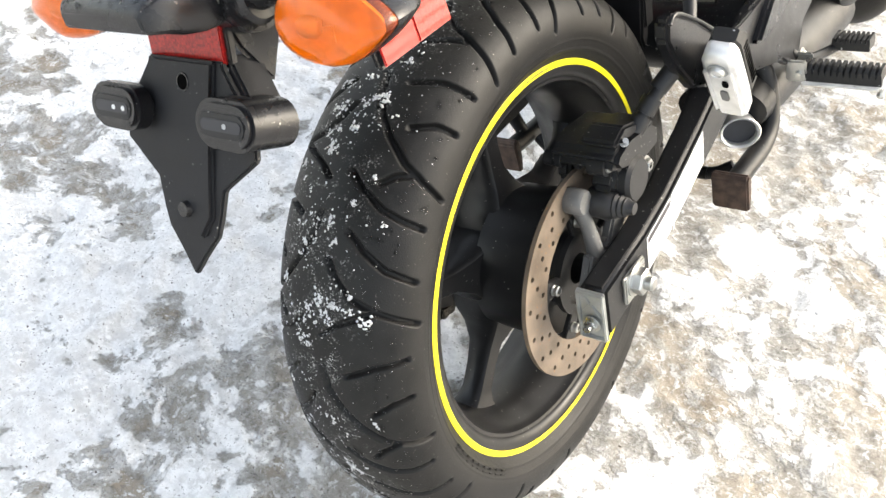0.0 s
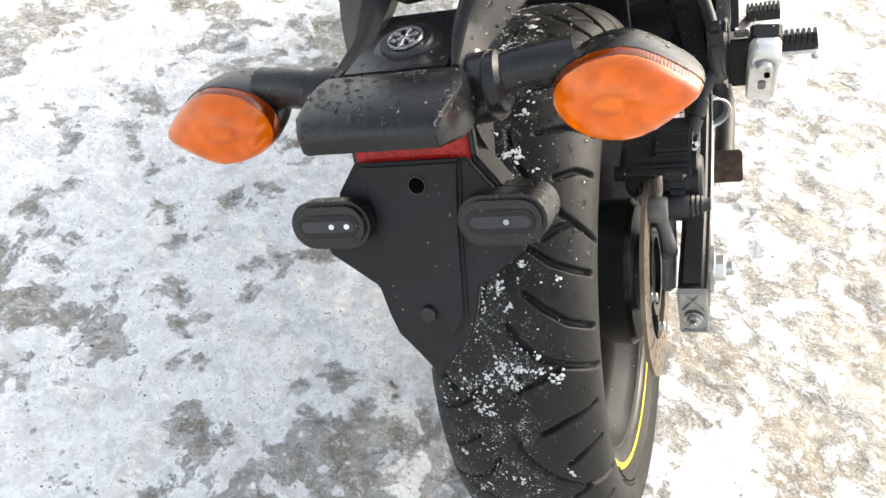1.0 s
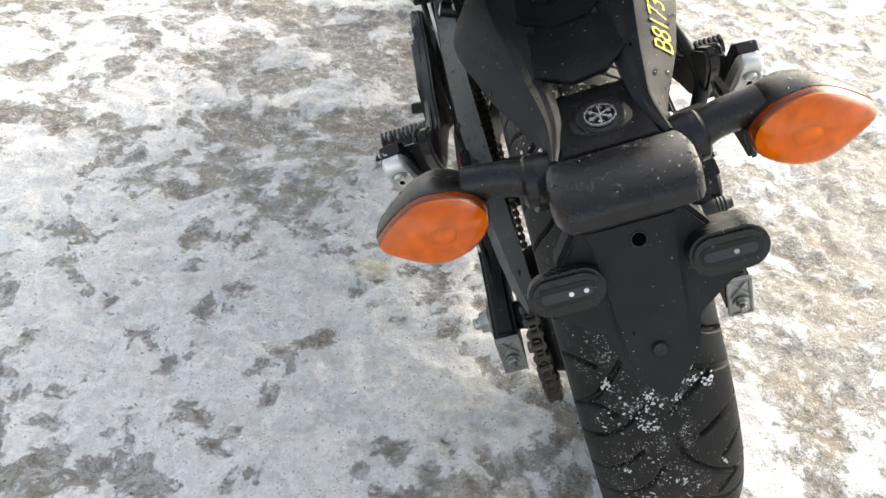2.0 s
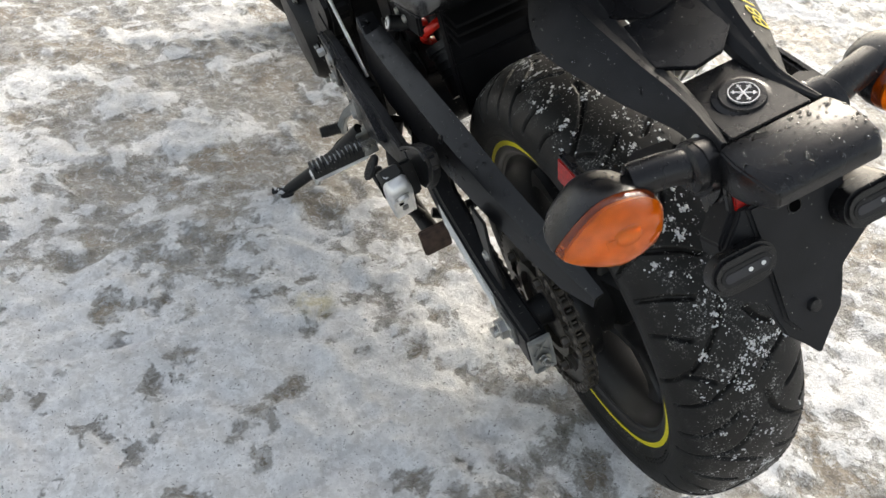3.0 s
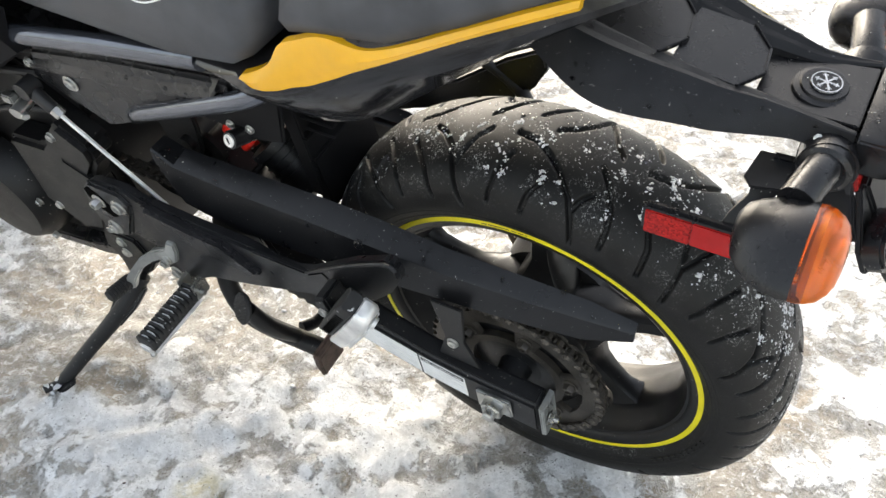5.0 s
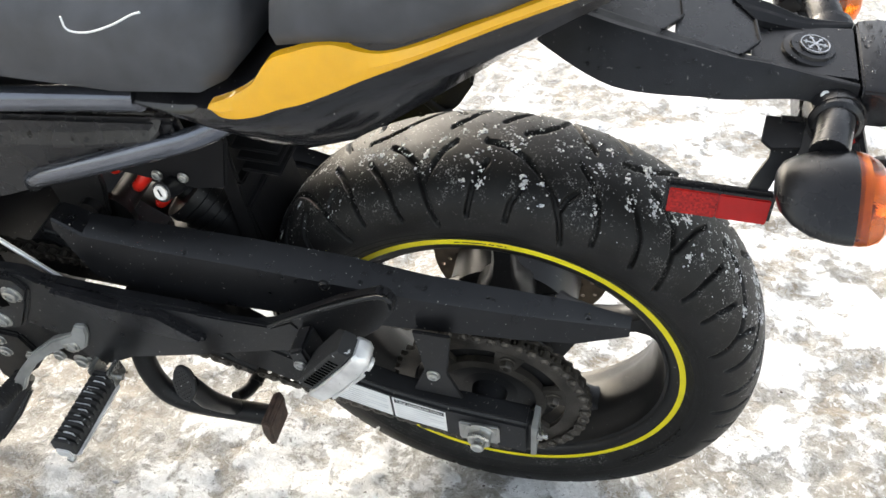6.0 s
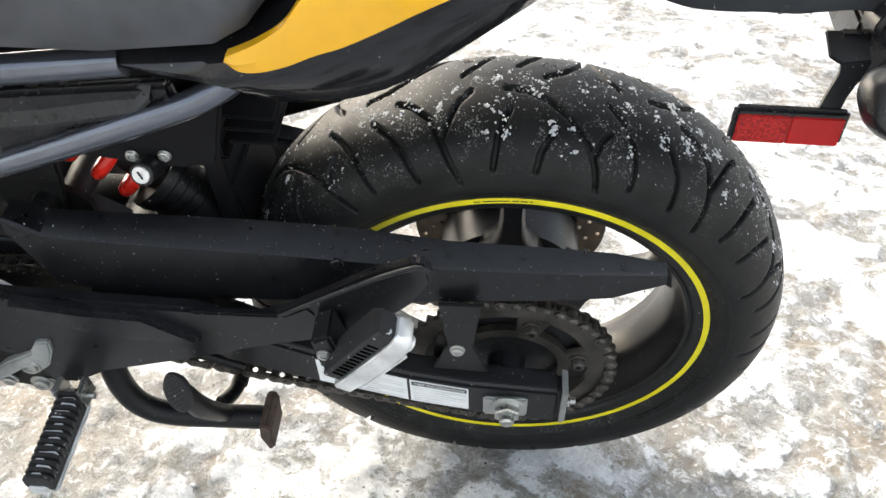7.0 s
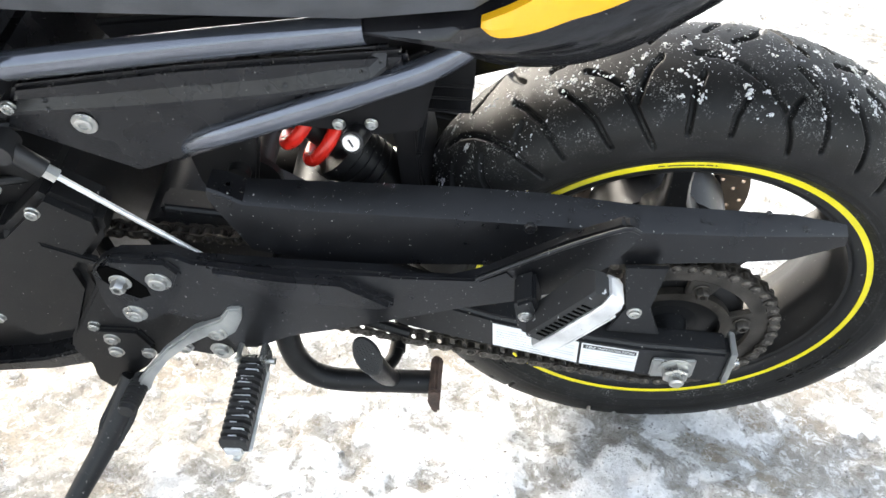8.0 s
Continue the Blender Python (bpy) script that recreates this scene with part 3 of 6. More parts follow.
    part("sprocket_carrier", lathe([(-0.104, 0.020), (-0.104, 0.058), (-0.098, 0.084), (-0.085, 0.088), (-0.070, 0.086), (-0.070, 0.020)], 56, closed=True), rim_paint, spr)
    part("axle_spacer", lathe([(-0.132, 0), (-0.132, 0.019), (-0.106, 0.022), (-0.104, 0.034), (-0.100, 0.034), (-0.100, 0)], 32), satin_black, spr)
    for k in range(6):
        a = math.radians(107 + 60 * k)
        part("sprocket_nut", bolt((-0.1135, 0.081 * math.cos(a), 0.081 * math.sin(a)), (-1, 0, 0), 0.0075, 0.010, 1.3), chain_steel, spr)
    return w


rear_wheel = wheel()


# chain
FRONT_Y, FRONT_Z, FRONT_R, REAR_R = 0.640, 0.112, 0.040, 0.1165


def chain():
    d = math.hypot(FRONT_Y, FRONT_Z)
    base = math.atan2(FRONT_Z, FRONT_Y)
    off = math.acos((REAR_R - FRONT_R) / d)
    path = []
    a_up, a_lo = base + off, base - off
    for a in np.linspace(a_up, a_lo + 2 * math.pi, 120):
        path.append((REAR_R * math.cos(a), REAR_R * math.sin(a)))
    a0 = (FRONT_Y + FRONT_R * math.cos(a_lo), FRONT_Z + FRONT_R * math.sin(a_lo))
    for k in np.linspace(0.02, 1, 60):
        sag = -0.012 * math.sin(math.pi * k)
        path.append((path[119][0] * (1 - k) + a0[0] * k, path[119][1] * (1 - k) + a0[1] * k + sag))
    for a in np.linspace(a_lo, a_up, 40)[1:]:
        path.append((FRONT_Y + FRONT_R * math.cos(a), FRONT_Z + FRONT_R * math.sin(a)))
    p = np.array(path + [path[0]])
    run = np.concatenate([[0], np.cumsum(np.hypot(*np.diff(p, axis=0).T))])
    count = int(run[-1] / 0.015875 / 2) * 2
    at = np.linspace(0, run[-1], count + 1)
    py, pz = np.interp(at, run, p[:, 0]), np.interp(at, run, p[:, 1])
    pins = [lathe([(-0.119, 0), (-0.119, 0.0028), (-0.117, 0.0052), (-0.100, 0.0052), (-0.098, 0.0028), (-0.098, 0)], 10, (0, y, z)) for y, z in zip(py[:-1], pz[:-1])]
    ch = part("chain", join(*pins), chain_steel, moto, "oily steel drive chain")

    def link(x0, x1):
        pts = []
        L, R = 0.0079, 0.0072
        for a in np.linspace(-math.pi / 2, math.pi / 2, 6):
            pts.append((L + R * math.cos(a), R * math.sin(a)))
        pts.append((0, 0.0050))
        for a in np.linspace(math.pi / 2, 3 * math.pi / 2, 6):
            pts.append((-L + R * math.cos(a), R * math.sin(a)))
        pts.append((0, -0.0050))
        return join(plate(pts, -0.1085 - x1, -0.1085 - x0, 0), plate(pts, -0.1085 + x0, -0.1085 + x1, 0))

    outer = part_raw("link", link(0.0062, 0.0082), chain_steel, ch)
    inner = part_raw("link", link(0.0040, 0.0060), chain_steel, ch)
    for i in range(count):
        a = math.atan2(pz[i + 1] - pz[i], py[i + 1] - py[i])
        m = pose(0, (py[i] + py[i + 1]) / 2, (pz[i] + pz[i + 1]) / 2 + BASE, math.degrees(a), 0, 0)
        src = outer if i % 2 else inner
        if i < 2:
            src.matrix_basis = m
        else:
            share(src, "link", m)


chain()


# swingarm
def arm_section(s, y, zc, half, x0, x1):
    return [(s * x0, y, zc - half), (s * x1, y, zc - half), (s * x1, y, zc + half), (s * x0, y, zc + half)]


def arm_z(y):
    """Height of the swingarm's middle line, which bends up towards its pivot."""
    return float(np.interp(y, (-0.06, 0.04, 0.10, 0.20, 0.30, 0.42, 0.56), (-0.003, 0.008, 0.021, 0.054, 0.082, 0.110, 0.124)))


def swingarm():
    bits = []
    for s in (-1, 1):
        fore = ((0.30, 0.034, 0.112, 0.155), (0.38, 0.038, 0.072, 0.118), (0.44, 0.042, 0.060, 0.094), (0.56, 0.046, 0.060, 0.094)) if s < 0 else ((0.30, 0.034, 0.122, 0.160), (0.42, 0.042, 0.095, 0.150), (0.56, 0.046, 0.085, 0.140))
        rows = [arm_section(s, y, arm_z(y), h, a, b) for y, h, a, b in
                ((-0.060, 0.033, 0.132, 0.163), (0.04, 0.031, 0.132, 0.163), (0.10, 0.030, 0.132, 0.163), (0.20, 0.030, 0.130, 0.163)) + fore]
        bits.append(soften(loft(rows), 0.006, 3))
    bits.append(tube([(-0.13, 0.40, 0.10), (0.13, 0.40, 0.10)], 0.045, 20, 1))
    bits.append(tube([(-0.096, 0.555, 0.122), (0.145, 0.555, 0.122)], 0.034, 20, 1))
    sw = part("swingarm", join(*bits), satin_black, moto, "black box-section swingarm")
    for s in (-1, 1):
        rim = [block((s * 0.1475, -0.0645, -0.003 + dz), (0.031, 0.005, 0.004), 0.0012) for dz in (-0.029, 0.029)] + [block((s * 0.1475 + dx, -0.0645, -0.003), (0.0035, 0.005, 0.060), 0.0012) for dx in (-0.0140, 0.0140)]
        cross = [block((s * 0.1475, -0.0640, 0.012), (0.0030, 0.004, 0.036), 0.001, pose(0, 0, 0, 0, a, 0)) for a in (-38, 38)]
        cap = block((s * 0.1475, -0.0618, -0.003), (0.032, 0.003, 0.064), 0.001)
        cp = part("end_cap", cap, lever_alloy, sw, "cast alloy end cap")
        for rb in rim + cross:
            part("cap_rib", rb, lever_alloy, cp)
        part("adjuster_bolt", join(tube([(s * 0.1475, -0.064, -0.012), (s * 0.1475, -0.078, -0.012)], 0.0042, 12, 1), bolt((s * 0.1475, -0.066, -0.012), (0, -1, 0), 0.0075, 0.006)), zinc, cp)
        axle = [block((s * 0.1655, 0.000, 0.002), (0.005, 0.048, 0.036), 0.002), bolt((s * 0.168, -0.002, 0.005), (s, 0, 0), 0.0150, 0.013, 1.25)]
        axle.append(lathe([(0, 0), (0, 0.008), (0.020, 0.008), (0.022, 0.006), (0.022, 0)], 16, (s * 0.168, -0.002, 0.005), turn_to((s, 0, 0))))
        part("axle_nut", join(*axle), zinc, sw, "zinc-plated axle nut and washer plate")
        lab = []
        for y0, y1 in ((0.040, 0.103), (0.106, 0.200)):
            ys = np.linspace(y0, y1, 5).tolist()
            lab.append(plate([(y, arm_z(y) - 0.021) for y in ys] + [(y, arm_z(y) + 0.021) for y in ys[::-1]], s * 0.1632, s * 0.1638, 0))
        lb = part("warning_label", join(*lab), sticker, moto, "white printed label on the swingarm")
        bars, heads = [], []
        for y0, y1 in ((0.043, 0.100), (0.110, 0.196)):
            for k in range(1, 8):
                dz = 0.0155 - k * 0.0048
                ya = y0 if k % 3 else y0 + (y1 - y0) * 0.3
                ys = np.linspace(ya, y1, 4).tolist()
                bars.append(plate([(y, arm_z(y) + dz) for y in ys] + [(y, arm_z(y) + dz + 0.0016) for y in ys[::-1]], s * 0.1638, s * 0.1641, 0))
        heads.append(plate([(y, arm_z(y) + 0.0120) for y in (0.042, 0.07, 0.101)] + [(y, arm_z(y) + 0.0192) for y in (0.101, 0.07, 0.042)], s * 0.1638, s * 0.1641, 0))
        part("label_print", join(*bars), ink_pale, lb, "rows of small faint grey print")
        head = part("label_header", join(*heads), ink_and_hollow, lb, "black label heading")
        if s < 0:
            cu = bpy.data.curves.new("label_text", "FONT")
            cu.body = "TIRE INFORMATION"
            cu.size, cu.align_x, cu.align_y = 0.0062, "CENTER", "CENTER"
            cu.extrude = 0.0001
            cu.materials.append(sticker)
            tx = new("label_text", cu)
            tx.parent = lb
            tx.matrix_basis = Matrix.Translation((-0.1643, 0.0715, 0.0303 + BASE)) @ pose(0, 0, 0, 12.5, 0, 0) @ pose(0, 0, 0, 90, 0, -90)
    return sw


swingarm()


def chain_guard():
    rows = []
    for y, xi, zi, xf, zf, xb, zb in ((0.474, -0.112, 0.250, -0.140, 0.249, -0.142, 0.238), (0.460, -0.112, 0.247, -0.141, 0.243, -0.147, 0.212), (0.442, -0.112, 0.238, -0.142, 0.232, -0.151, 0.174), (0.36, -0.112, 0.236, -0.143, 0.226, -0.154, 0.160),
                                      (0.24, -0.112, 0.233, -0.141, 0.218, -0.151, 0.160), (0.15, -0.108, 0.222, -0.138, 0.208, -0.148, 0.158), (0.06, -0.104, 0.204, -0.131, 0.193, -0.140, 0.155),
                                      (-0.04, -0.098, 0.192, -0.120, 0.179, -0.128, 0.147), (-0.10, -0.094, 0.183, -0.112, 0.171, -0.118, 0.142), (-0.153, -0.090, 0.166, -0.102, 0.161, -0.105, 0.151)):
        t = 0.003
        rows.append([(xi, y, zi), (xf * 0.98, y, zf + 0.002), (xf, y, zf), (xb, y, zb), (xb + t, y, zb), (xf + t, y, zf - t), (xi, y, zi - t)])
    bm = soften(loft(rows), 0.0)
    g = part("chain_guard", bm, plastic_dirty, moto, "matt black plastic chain guard splashed with salt", sharp=25)
    brk = plate([(0.028, 0.165), (0.070, 0.165), (0.062, 0.095), (0.078, 0.050), (0.020, 0.046), (0.036, 0.095)], -0.152, -0.148, 0.001)
    part("guard_bracket", brk, satin_black, g)
    part("guard_bolt", bolt((-0.152, 0.052, 0.088), (-1, 0, 0), 0.0062, 0.005, 1.3, False), zinc, g)
    part("guard_clip", bolt((-0.139, 0.165, 0.206), (-1, 0, 0.4), 0.005, 0.003, 1.3, False), plastic, g)
    return g


chain_guard()


# footpeg hangers, pegs
HANGER = [(0.602, 0.150), (0.592, 0.186), (0.566, 0.204), (0.508, 0.207), (0.490, 0.196), (0.402, 0.190), (0.300, 0.186), (0.272, 0.174), (0.240, 0.174), (0.211, 0.186), (0.187, 0.203), (0.130, 0.243), (0.084, 0.267), (0.072, 0.262), (0.070, 0.243),
          (0.092, 0.205), (0.130, 0.166), (0.175, 0.146), (0.225, 0.132), (0.275, 0.114), (0.335, 0.092), (0.416, 0.066), (0.458, 0.040), (0.486, 0.040), (0.500, 0.086), (0.540, 0.100), (0.588, 0.088), (0.604, 0.112)]


def hanger(s):
    h = part("footpeg_hanger", plate(HANGER, s * 0.170, s * 0.186, 0.004), plastic_dirty, moto, "black footpeg hanger with heel guard")
    part("hanger_rib", plate([(0.478, 0.199), (0.400, 0.186), (0.345, 0.182), (0.318, 0.162), (0.294, 0.144), (0.312, 0.136), (0.376, 0.143), (0.430, 0.158), (0.464, 0.178)], s * 0.180, s * 0.1960, 0.0045), plastic, h, "raised black rib")
    part("hanger_boss", plate([(0.604, 0.128), (0.597, 0.180), (0.574, 0.203), (0.515, 0.201), (0.504, 0.182), (0.520, 0.150), (0.550, 0.100), (0.580, 0.088), (0.602, 0.102)], s * 0.180, s * 0.1915, 0.004), plastic_dirty, h, "rounded three-bolt boss")
    # black plate laid on the boss as the shade of its bolt recess
    part("boss_recess_shade", plate([(0.588, 0.186), (0.576, 0.194), (0.562, 0.186), (0.546, 0.160), (0.546, 0.146), (0.558, 0.140), (0.576, 0.150), (0.588, 0.170)], s * 0.186, s * 0.1920, 0), hollow_shade, h)
    part("heel_rim", tube([(s * 0.1865, 0.2150, 0.1830), (s * 0.1875, 0.1860, 0.2045), (s * 0.1880, 0.1300, 0.2415), (s * 0.1880, 0.0850, 0.2655), (s * 0.1875, 0.0710, 0.2600)], 0.0022, 8, 3), plastic_dirty, h)
    part("heel_fold", plate([(0.300, 0.184), (0.211, 0.184), (0.186, 0.200), (0.178, 0.188), (0.205, 0.170), (0.290, 0.166)], s * 0.1800, s * 0.1875, 0.002), plastic_dirty, h)
    for y, z, big in ((0.570, 0.168, 1), (0.530, 0.171, 0), (0.573, 0.113, 0)):
        part("hanger_bolt", bolt((s * 0.1915, y, z), (s, 0, 0), 0.0090 if not big else 0.0080, 0.0065 if not big else 0.012, 1.45, bool(big)), zinc, h)
    folded_peg(s)
    rider_peg(s, h)


def folded_peg(s):
    """Passenger peg folded up along the hanger: bright cast underside facing back, ribbed rubber in front of it, black clevis below."""
    d = Vector((s * 0.063, -0.568, 0.820)).normalized()
    back = Vector((s * -0.05, -0.82, -0.57))
    back = (back - d * back.dot(d)).normalized()
    wide = d.cross(back)
    place = Matrix.Translation((s * 0.2233, 0.112, 0.1868)) @ Matrix((d, back, wide)).transposed().to_4x4()

    def laid(bm):
        bm.transform(place)
        return bm

    def bar(rows):
        return loft([[(x, y1 - 0.004, -w), (x, y1, -w + 0.004), (x, y1, w - 0.004), (x, y1 - 0.004, w), (x, y0 + 0.002, w), (x, y0, w - 0.002), (x, y0, -w + 0.002), (x, y0 + 0.002, -w)] for x, w, y0, y1 in rows])

    shell = bar(((-0.066, 0.0100, -0.014, 0.000), (-0.062, 0.0150, -0.016, 0.005), (-0.030, 0.0165, -0.016, 0.0060), (0.026, 0.0165, -0.016, 0.0060), (0.040, 0.0158, -0.016, 0.0050), (0.047, 0.0135, -0.016, 0.002), (0.0505, 0.0095, -0.014, -0.003)))
    ribs = [block((-0.010, 0.0068, dz), (0.078, 0.004, 0.0035), 0.001) for dz in (-0.0125, 0.0125)]
    peg = part("passenger_peg", laid(join(shell, *ribs)), alloy, moto, "folded passenger peg of bright cast alloy")
    # greyer disc on the flat face paints the shade of the recess round the boss
    ring = lathe([(0.0055, 0), (0.0055, 0.0105), (0.0064, 0.0105), (0.0064, 0)], 24, (0, 0, 0), turn_to((0, 1, 0)))
    ring.transform(Matrix.Translation((0.030, 0, 0)))
    part("peg_recess_shade", laid(ring), lever_alloy, peg)
    boss = lathe([(0.006, 0), (0.006, 0.0078), (0.0105, 0.0072), (0.0110, 0.0052), (0.0095, 0.0044), (0.0095, 0)], 24, (0, 0, 0), turn_to((0, 1, 0)))
    boss.transform(Matrix.Translation((0.030, 0, 0)))
    part("peg_boss", laid(boss), alloy, peg)
    # black and grey shapes paint the shade of two slots on the uncut face
    for x, w, h, dz in ((0.006, 0.011, 0.006, s * 0.004), (-0.018, 0.020, 0.008, 0.0)):
        part("peg_slot_shade", laid(slab(stadium(w, h, 8), 0.002, Matrix.Translation((x, 0.0055, dz)) @ pose(0, 0, 0, -90, 0, 0), 0)), cast_grey if x < 0 else hollow_shade, peg)
    pad = part("rubber_pad", laid(bar(((-0.050, 0.0120, -0.030, -0.015), (-0.046, 0.0150, -0.035, -0.015), (0.040, 0.0160, -0.035, -0.015), (0.048, 0.0120, -0.031, -0.015)))), peg_rubber, peg, "ribbed black rubber pad")
    # black blocks on the pad's side paint the shade inside its slots
    for k in range(11):
        part("rib_slot_shade", laid(block((-0.034 + 0.0064 * k, -0.0262, s * 0.0161), (0.0026, 0.0105, 0.0010), 0.0003)), hollow_shade, pad)
    cl = part("peg_clevis", plate([(0.1790, 0.1927), (0.1735, 0.1966), (0.1599, 0.2040), (0.1527, 0.1692), (0.1575, 0.1446), (0.1639, 0.1422), (0.1737, 0.1465)], s * 0.2205, s * 0.186, 0.0035), satin_black, peg, "black forged clevis")
    part("pivot_bolt", bolt((s * 0.2205, 0.1678, 0.1749), (s, 0, 0), 0.0062, 0.003, 1.15, False), zinc, cl)


def rider_peg(s, h):
    """Rider's peg, standing out to the side."""
    y, z = 0.462, 0.034
    plateb = join(block((s * 0.250, y - 0.004, z - 0.013), (0.098, 0.025, 0.006), 0.002), block((s * 0.300, y + 0.002, z - 0.010), (0.006, 0.020, 0.014), 0.002))
    rp = part("rider_peg", plateb, alloy, moto, "rider footpeg with alloy base")
    comb = []
    for k in range(13):
        for dx, top in ((-0.0039, 0.006), (-0.0028, 0.0135), (0.0012, 0.0135), (0.0023, 0.006)):
            x = s * (0.204 + 0.0078 * k + dx)
            comb.append([(x, y - 0.0135, z - 0.010), (x, y + 0.0135, z - 0.010), (x, y + 0.0145, z + top - 0.006), (x, y + 0.009, z + top), (x, y - 0.009, z + top), (x, y - 0.0145, z + top - 0.006)])
    part("rubber_pad", loft(comb), peg_rubber, rp, "ribbed rubber with packed snow in its grooves")
    if s < 0:
        rng = random.Random(9)
        packed = [block((s * (0.2079 + 0.0078 * k), y + rng.uniform(-0.004, 0.004), z + 0.0075), (0.0030, rng.uniform(0.008, 0.022), rng.uniform(0.007, 0.012)), 0.001, pose(0, 0, 0, 0, 0, rng.uniform(-5, 5))) for k in range(12)]
        for pk in packed:
            part("packed_snow", pk, snow, rp, "snow packed between the ribs")
    part("peg_feeler", join(tube([(s * 0.297, y + 0.004, z - 0.012), (s * 0.297, y + 0.004, z - 0.026)], 0.003, 10, 1), lathe([(-0.0055, 0), (-0.004, 0.004), (0, 0.0056), (0.004, 0.004), (0.0055, 0)], 12, (s * 0.297, y + 0.004, z - 0.030))), zinc, rp)
    clevis = [block((s * 0.194, y + dy, z + 0.004), (0.026, 0.006, 0.030), 0.002) for dy in (-0.013, 0.013)]
    clevis.append(tube([(s * 0.198, y - 0.024, z + 0.002), (s * 0.198, y + 0.022, z + 0.002)], 0.0038, 12, 1))
    clevis.append(tube([(s * 0.198 + 0.006 * math.cos(a), y - 0.009 + 0.018 * a / 25, z + 0.002 + 0.006 * math.sin(a)) for a in np.linspace(0, 25, 60)], 0.0012, 6, 1))
    part("peg_clevis", join(*clevis), zinc, rp, "steel clevis with return spring")
    part("hanger_bolt", bolt((s * 0.184, 0.502, 0.034), (s, 0, 0), 0.0085, 0.006, 1.5, False), zinc, h)


hanger(-1)
hanger(1)


# ---- stands ----
def blob(rng, r, flat):
    """A small lumpy blob, flattened along z."""
    bm = bmesh.new()
    bmesh.ops.create_icosphere(bm, subdivisions=1, radius=1)
    for v in bm.verts:
        v.co *= 0.5 + 1.0 * rng.random()
    bm.transform(Matrix.Diagonal((r * (0.7 + 0.8 * rng.random()), r * (0.7 + 0.6 * rng.random()), r * flat, 1)))
    return bm


def side_stand():
    knee = slab([(-0.016, -0.030), (0.016, -0.034), (0.020, 0.020), (0.014, 0.052), (-0.012, 0.054), (-0.018, 0.010)], 0.012, None, 0.003)
    ax = (Vector((-0.2365, 0.668, -0.106)) - Vector((-0.180, 0.640, -0.060))).normalized()
    sd = ax.cross(Vector((-0.8, -0.3, 0.5))).normalized()
    knee.transform(Matrix.Translation((-0.206, 0.6500, -0.080)) @ Matrix((sd, ax, sd.cross(ax))).transposed().to_4x4() @ Matrix.Translation((0, 0, -0.006)))
    leg = join(tube([(-0.176, 0.636, -0.052), (-0.2365, 0.668, -0.104), (-0.293, 0.702, -0.1430), (-0.345, 0.7300, -0.1760)], [0.0145, 0.0140, 0.0125, 0.0115], 16, 5), knee)
    st = part("side_stand", leg, satin_black, moto, "black steel side stand dug into the snow")
    foot = join(slab([(-0.026, -0.016), (0.010, -0.020), (0.030, -0.010), (0.034, 0.006), (0.018, 0.018), (-0.026, 0.014)], 0.006, Matrix.Translation((-0.354, 0.7330, -0.1880)) @ pose(0, 0, 0, 0, 18.8, 140), 0.0018),
                tube([(-0.345, 0.7300, -0.1740), (-0.358, 0.738, -0.1790), (-0.378, 0.748, -0.1760)], [0.009, 0.0065, 0.0075], 12, 4))
    ft = part("stand_foot", foot, satin_black, st, "stand foot with ice on it")
    rng = random.Random(21)
    ice = []
    for k in range(9):
        b = blob(rng, rng.uniform(0.003, 0.007), 0.7)
        b.transform(Matrix.Translation((-0.345 - 0.030 * rng.random(), 0.728 + 0.020 * rng.random(), -0.172 - 0.010 * rng.random())))
        ice.append(b)
    part("foot_ice", join(*ice), snow, ft, "ice caked on the stand foot")
    brk = plate([(0.662, 0.060), (0.690, 0.017), (0.701, -0.010), (0.690, -0.046), (0.696, -0.080), (0.682, -0.104), (0.650, -0.074), (0.622, -0.050), (0.600, -0.020), (0.574, 0.000), (0.530, -0.012), (0.500, -0.012), (0.486, 0.012), (0.476, 0.050), (0.440, 0.080), (0.450, 0.140), (0.610, 0.140)], -0.166, -0.146, 0.004)
    br = part("stand_bracket", brk, engine_paint, moto, "black cast bracket behind the hanger")
    part("bracket_step", plate([(0.652, 0.046), (0.668, 0.010), (0.662, -0.020), (0.628, -0.026), (0.590, 0.010), (0.600, 0.044)], -0.172, -0.160, 0.004), engine_paint, br)
    for y, z, r in ((0.512, 0.002, 0.0092), (0.552, 0.015, 0.0070), (0.601, 0.000, 0.0070), (0.640, 0.000, 0.0078), (0.636, 0.027, 0.0078), (0.646, -0.066, 0.0085)):
        part("bracket_bolt", bolt((-0.1705 if y > 0.55 else -0.1665, y, z), (-1, 0, 0), r, 0.006, 1.3, False), zinc, br)


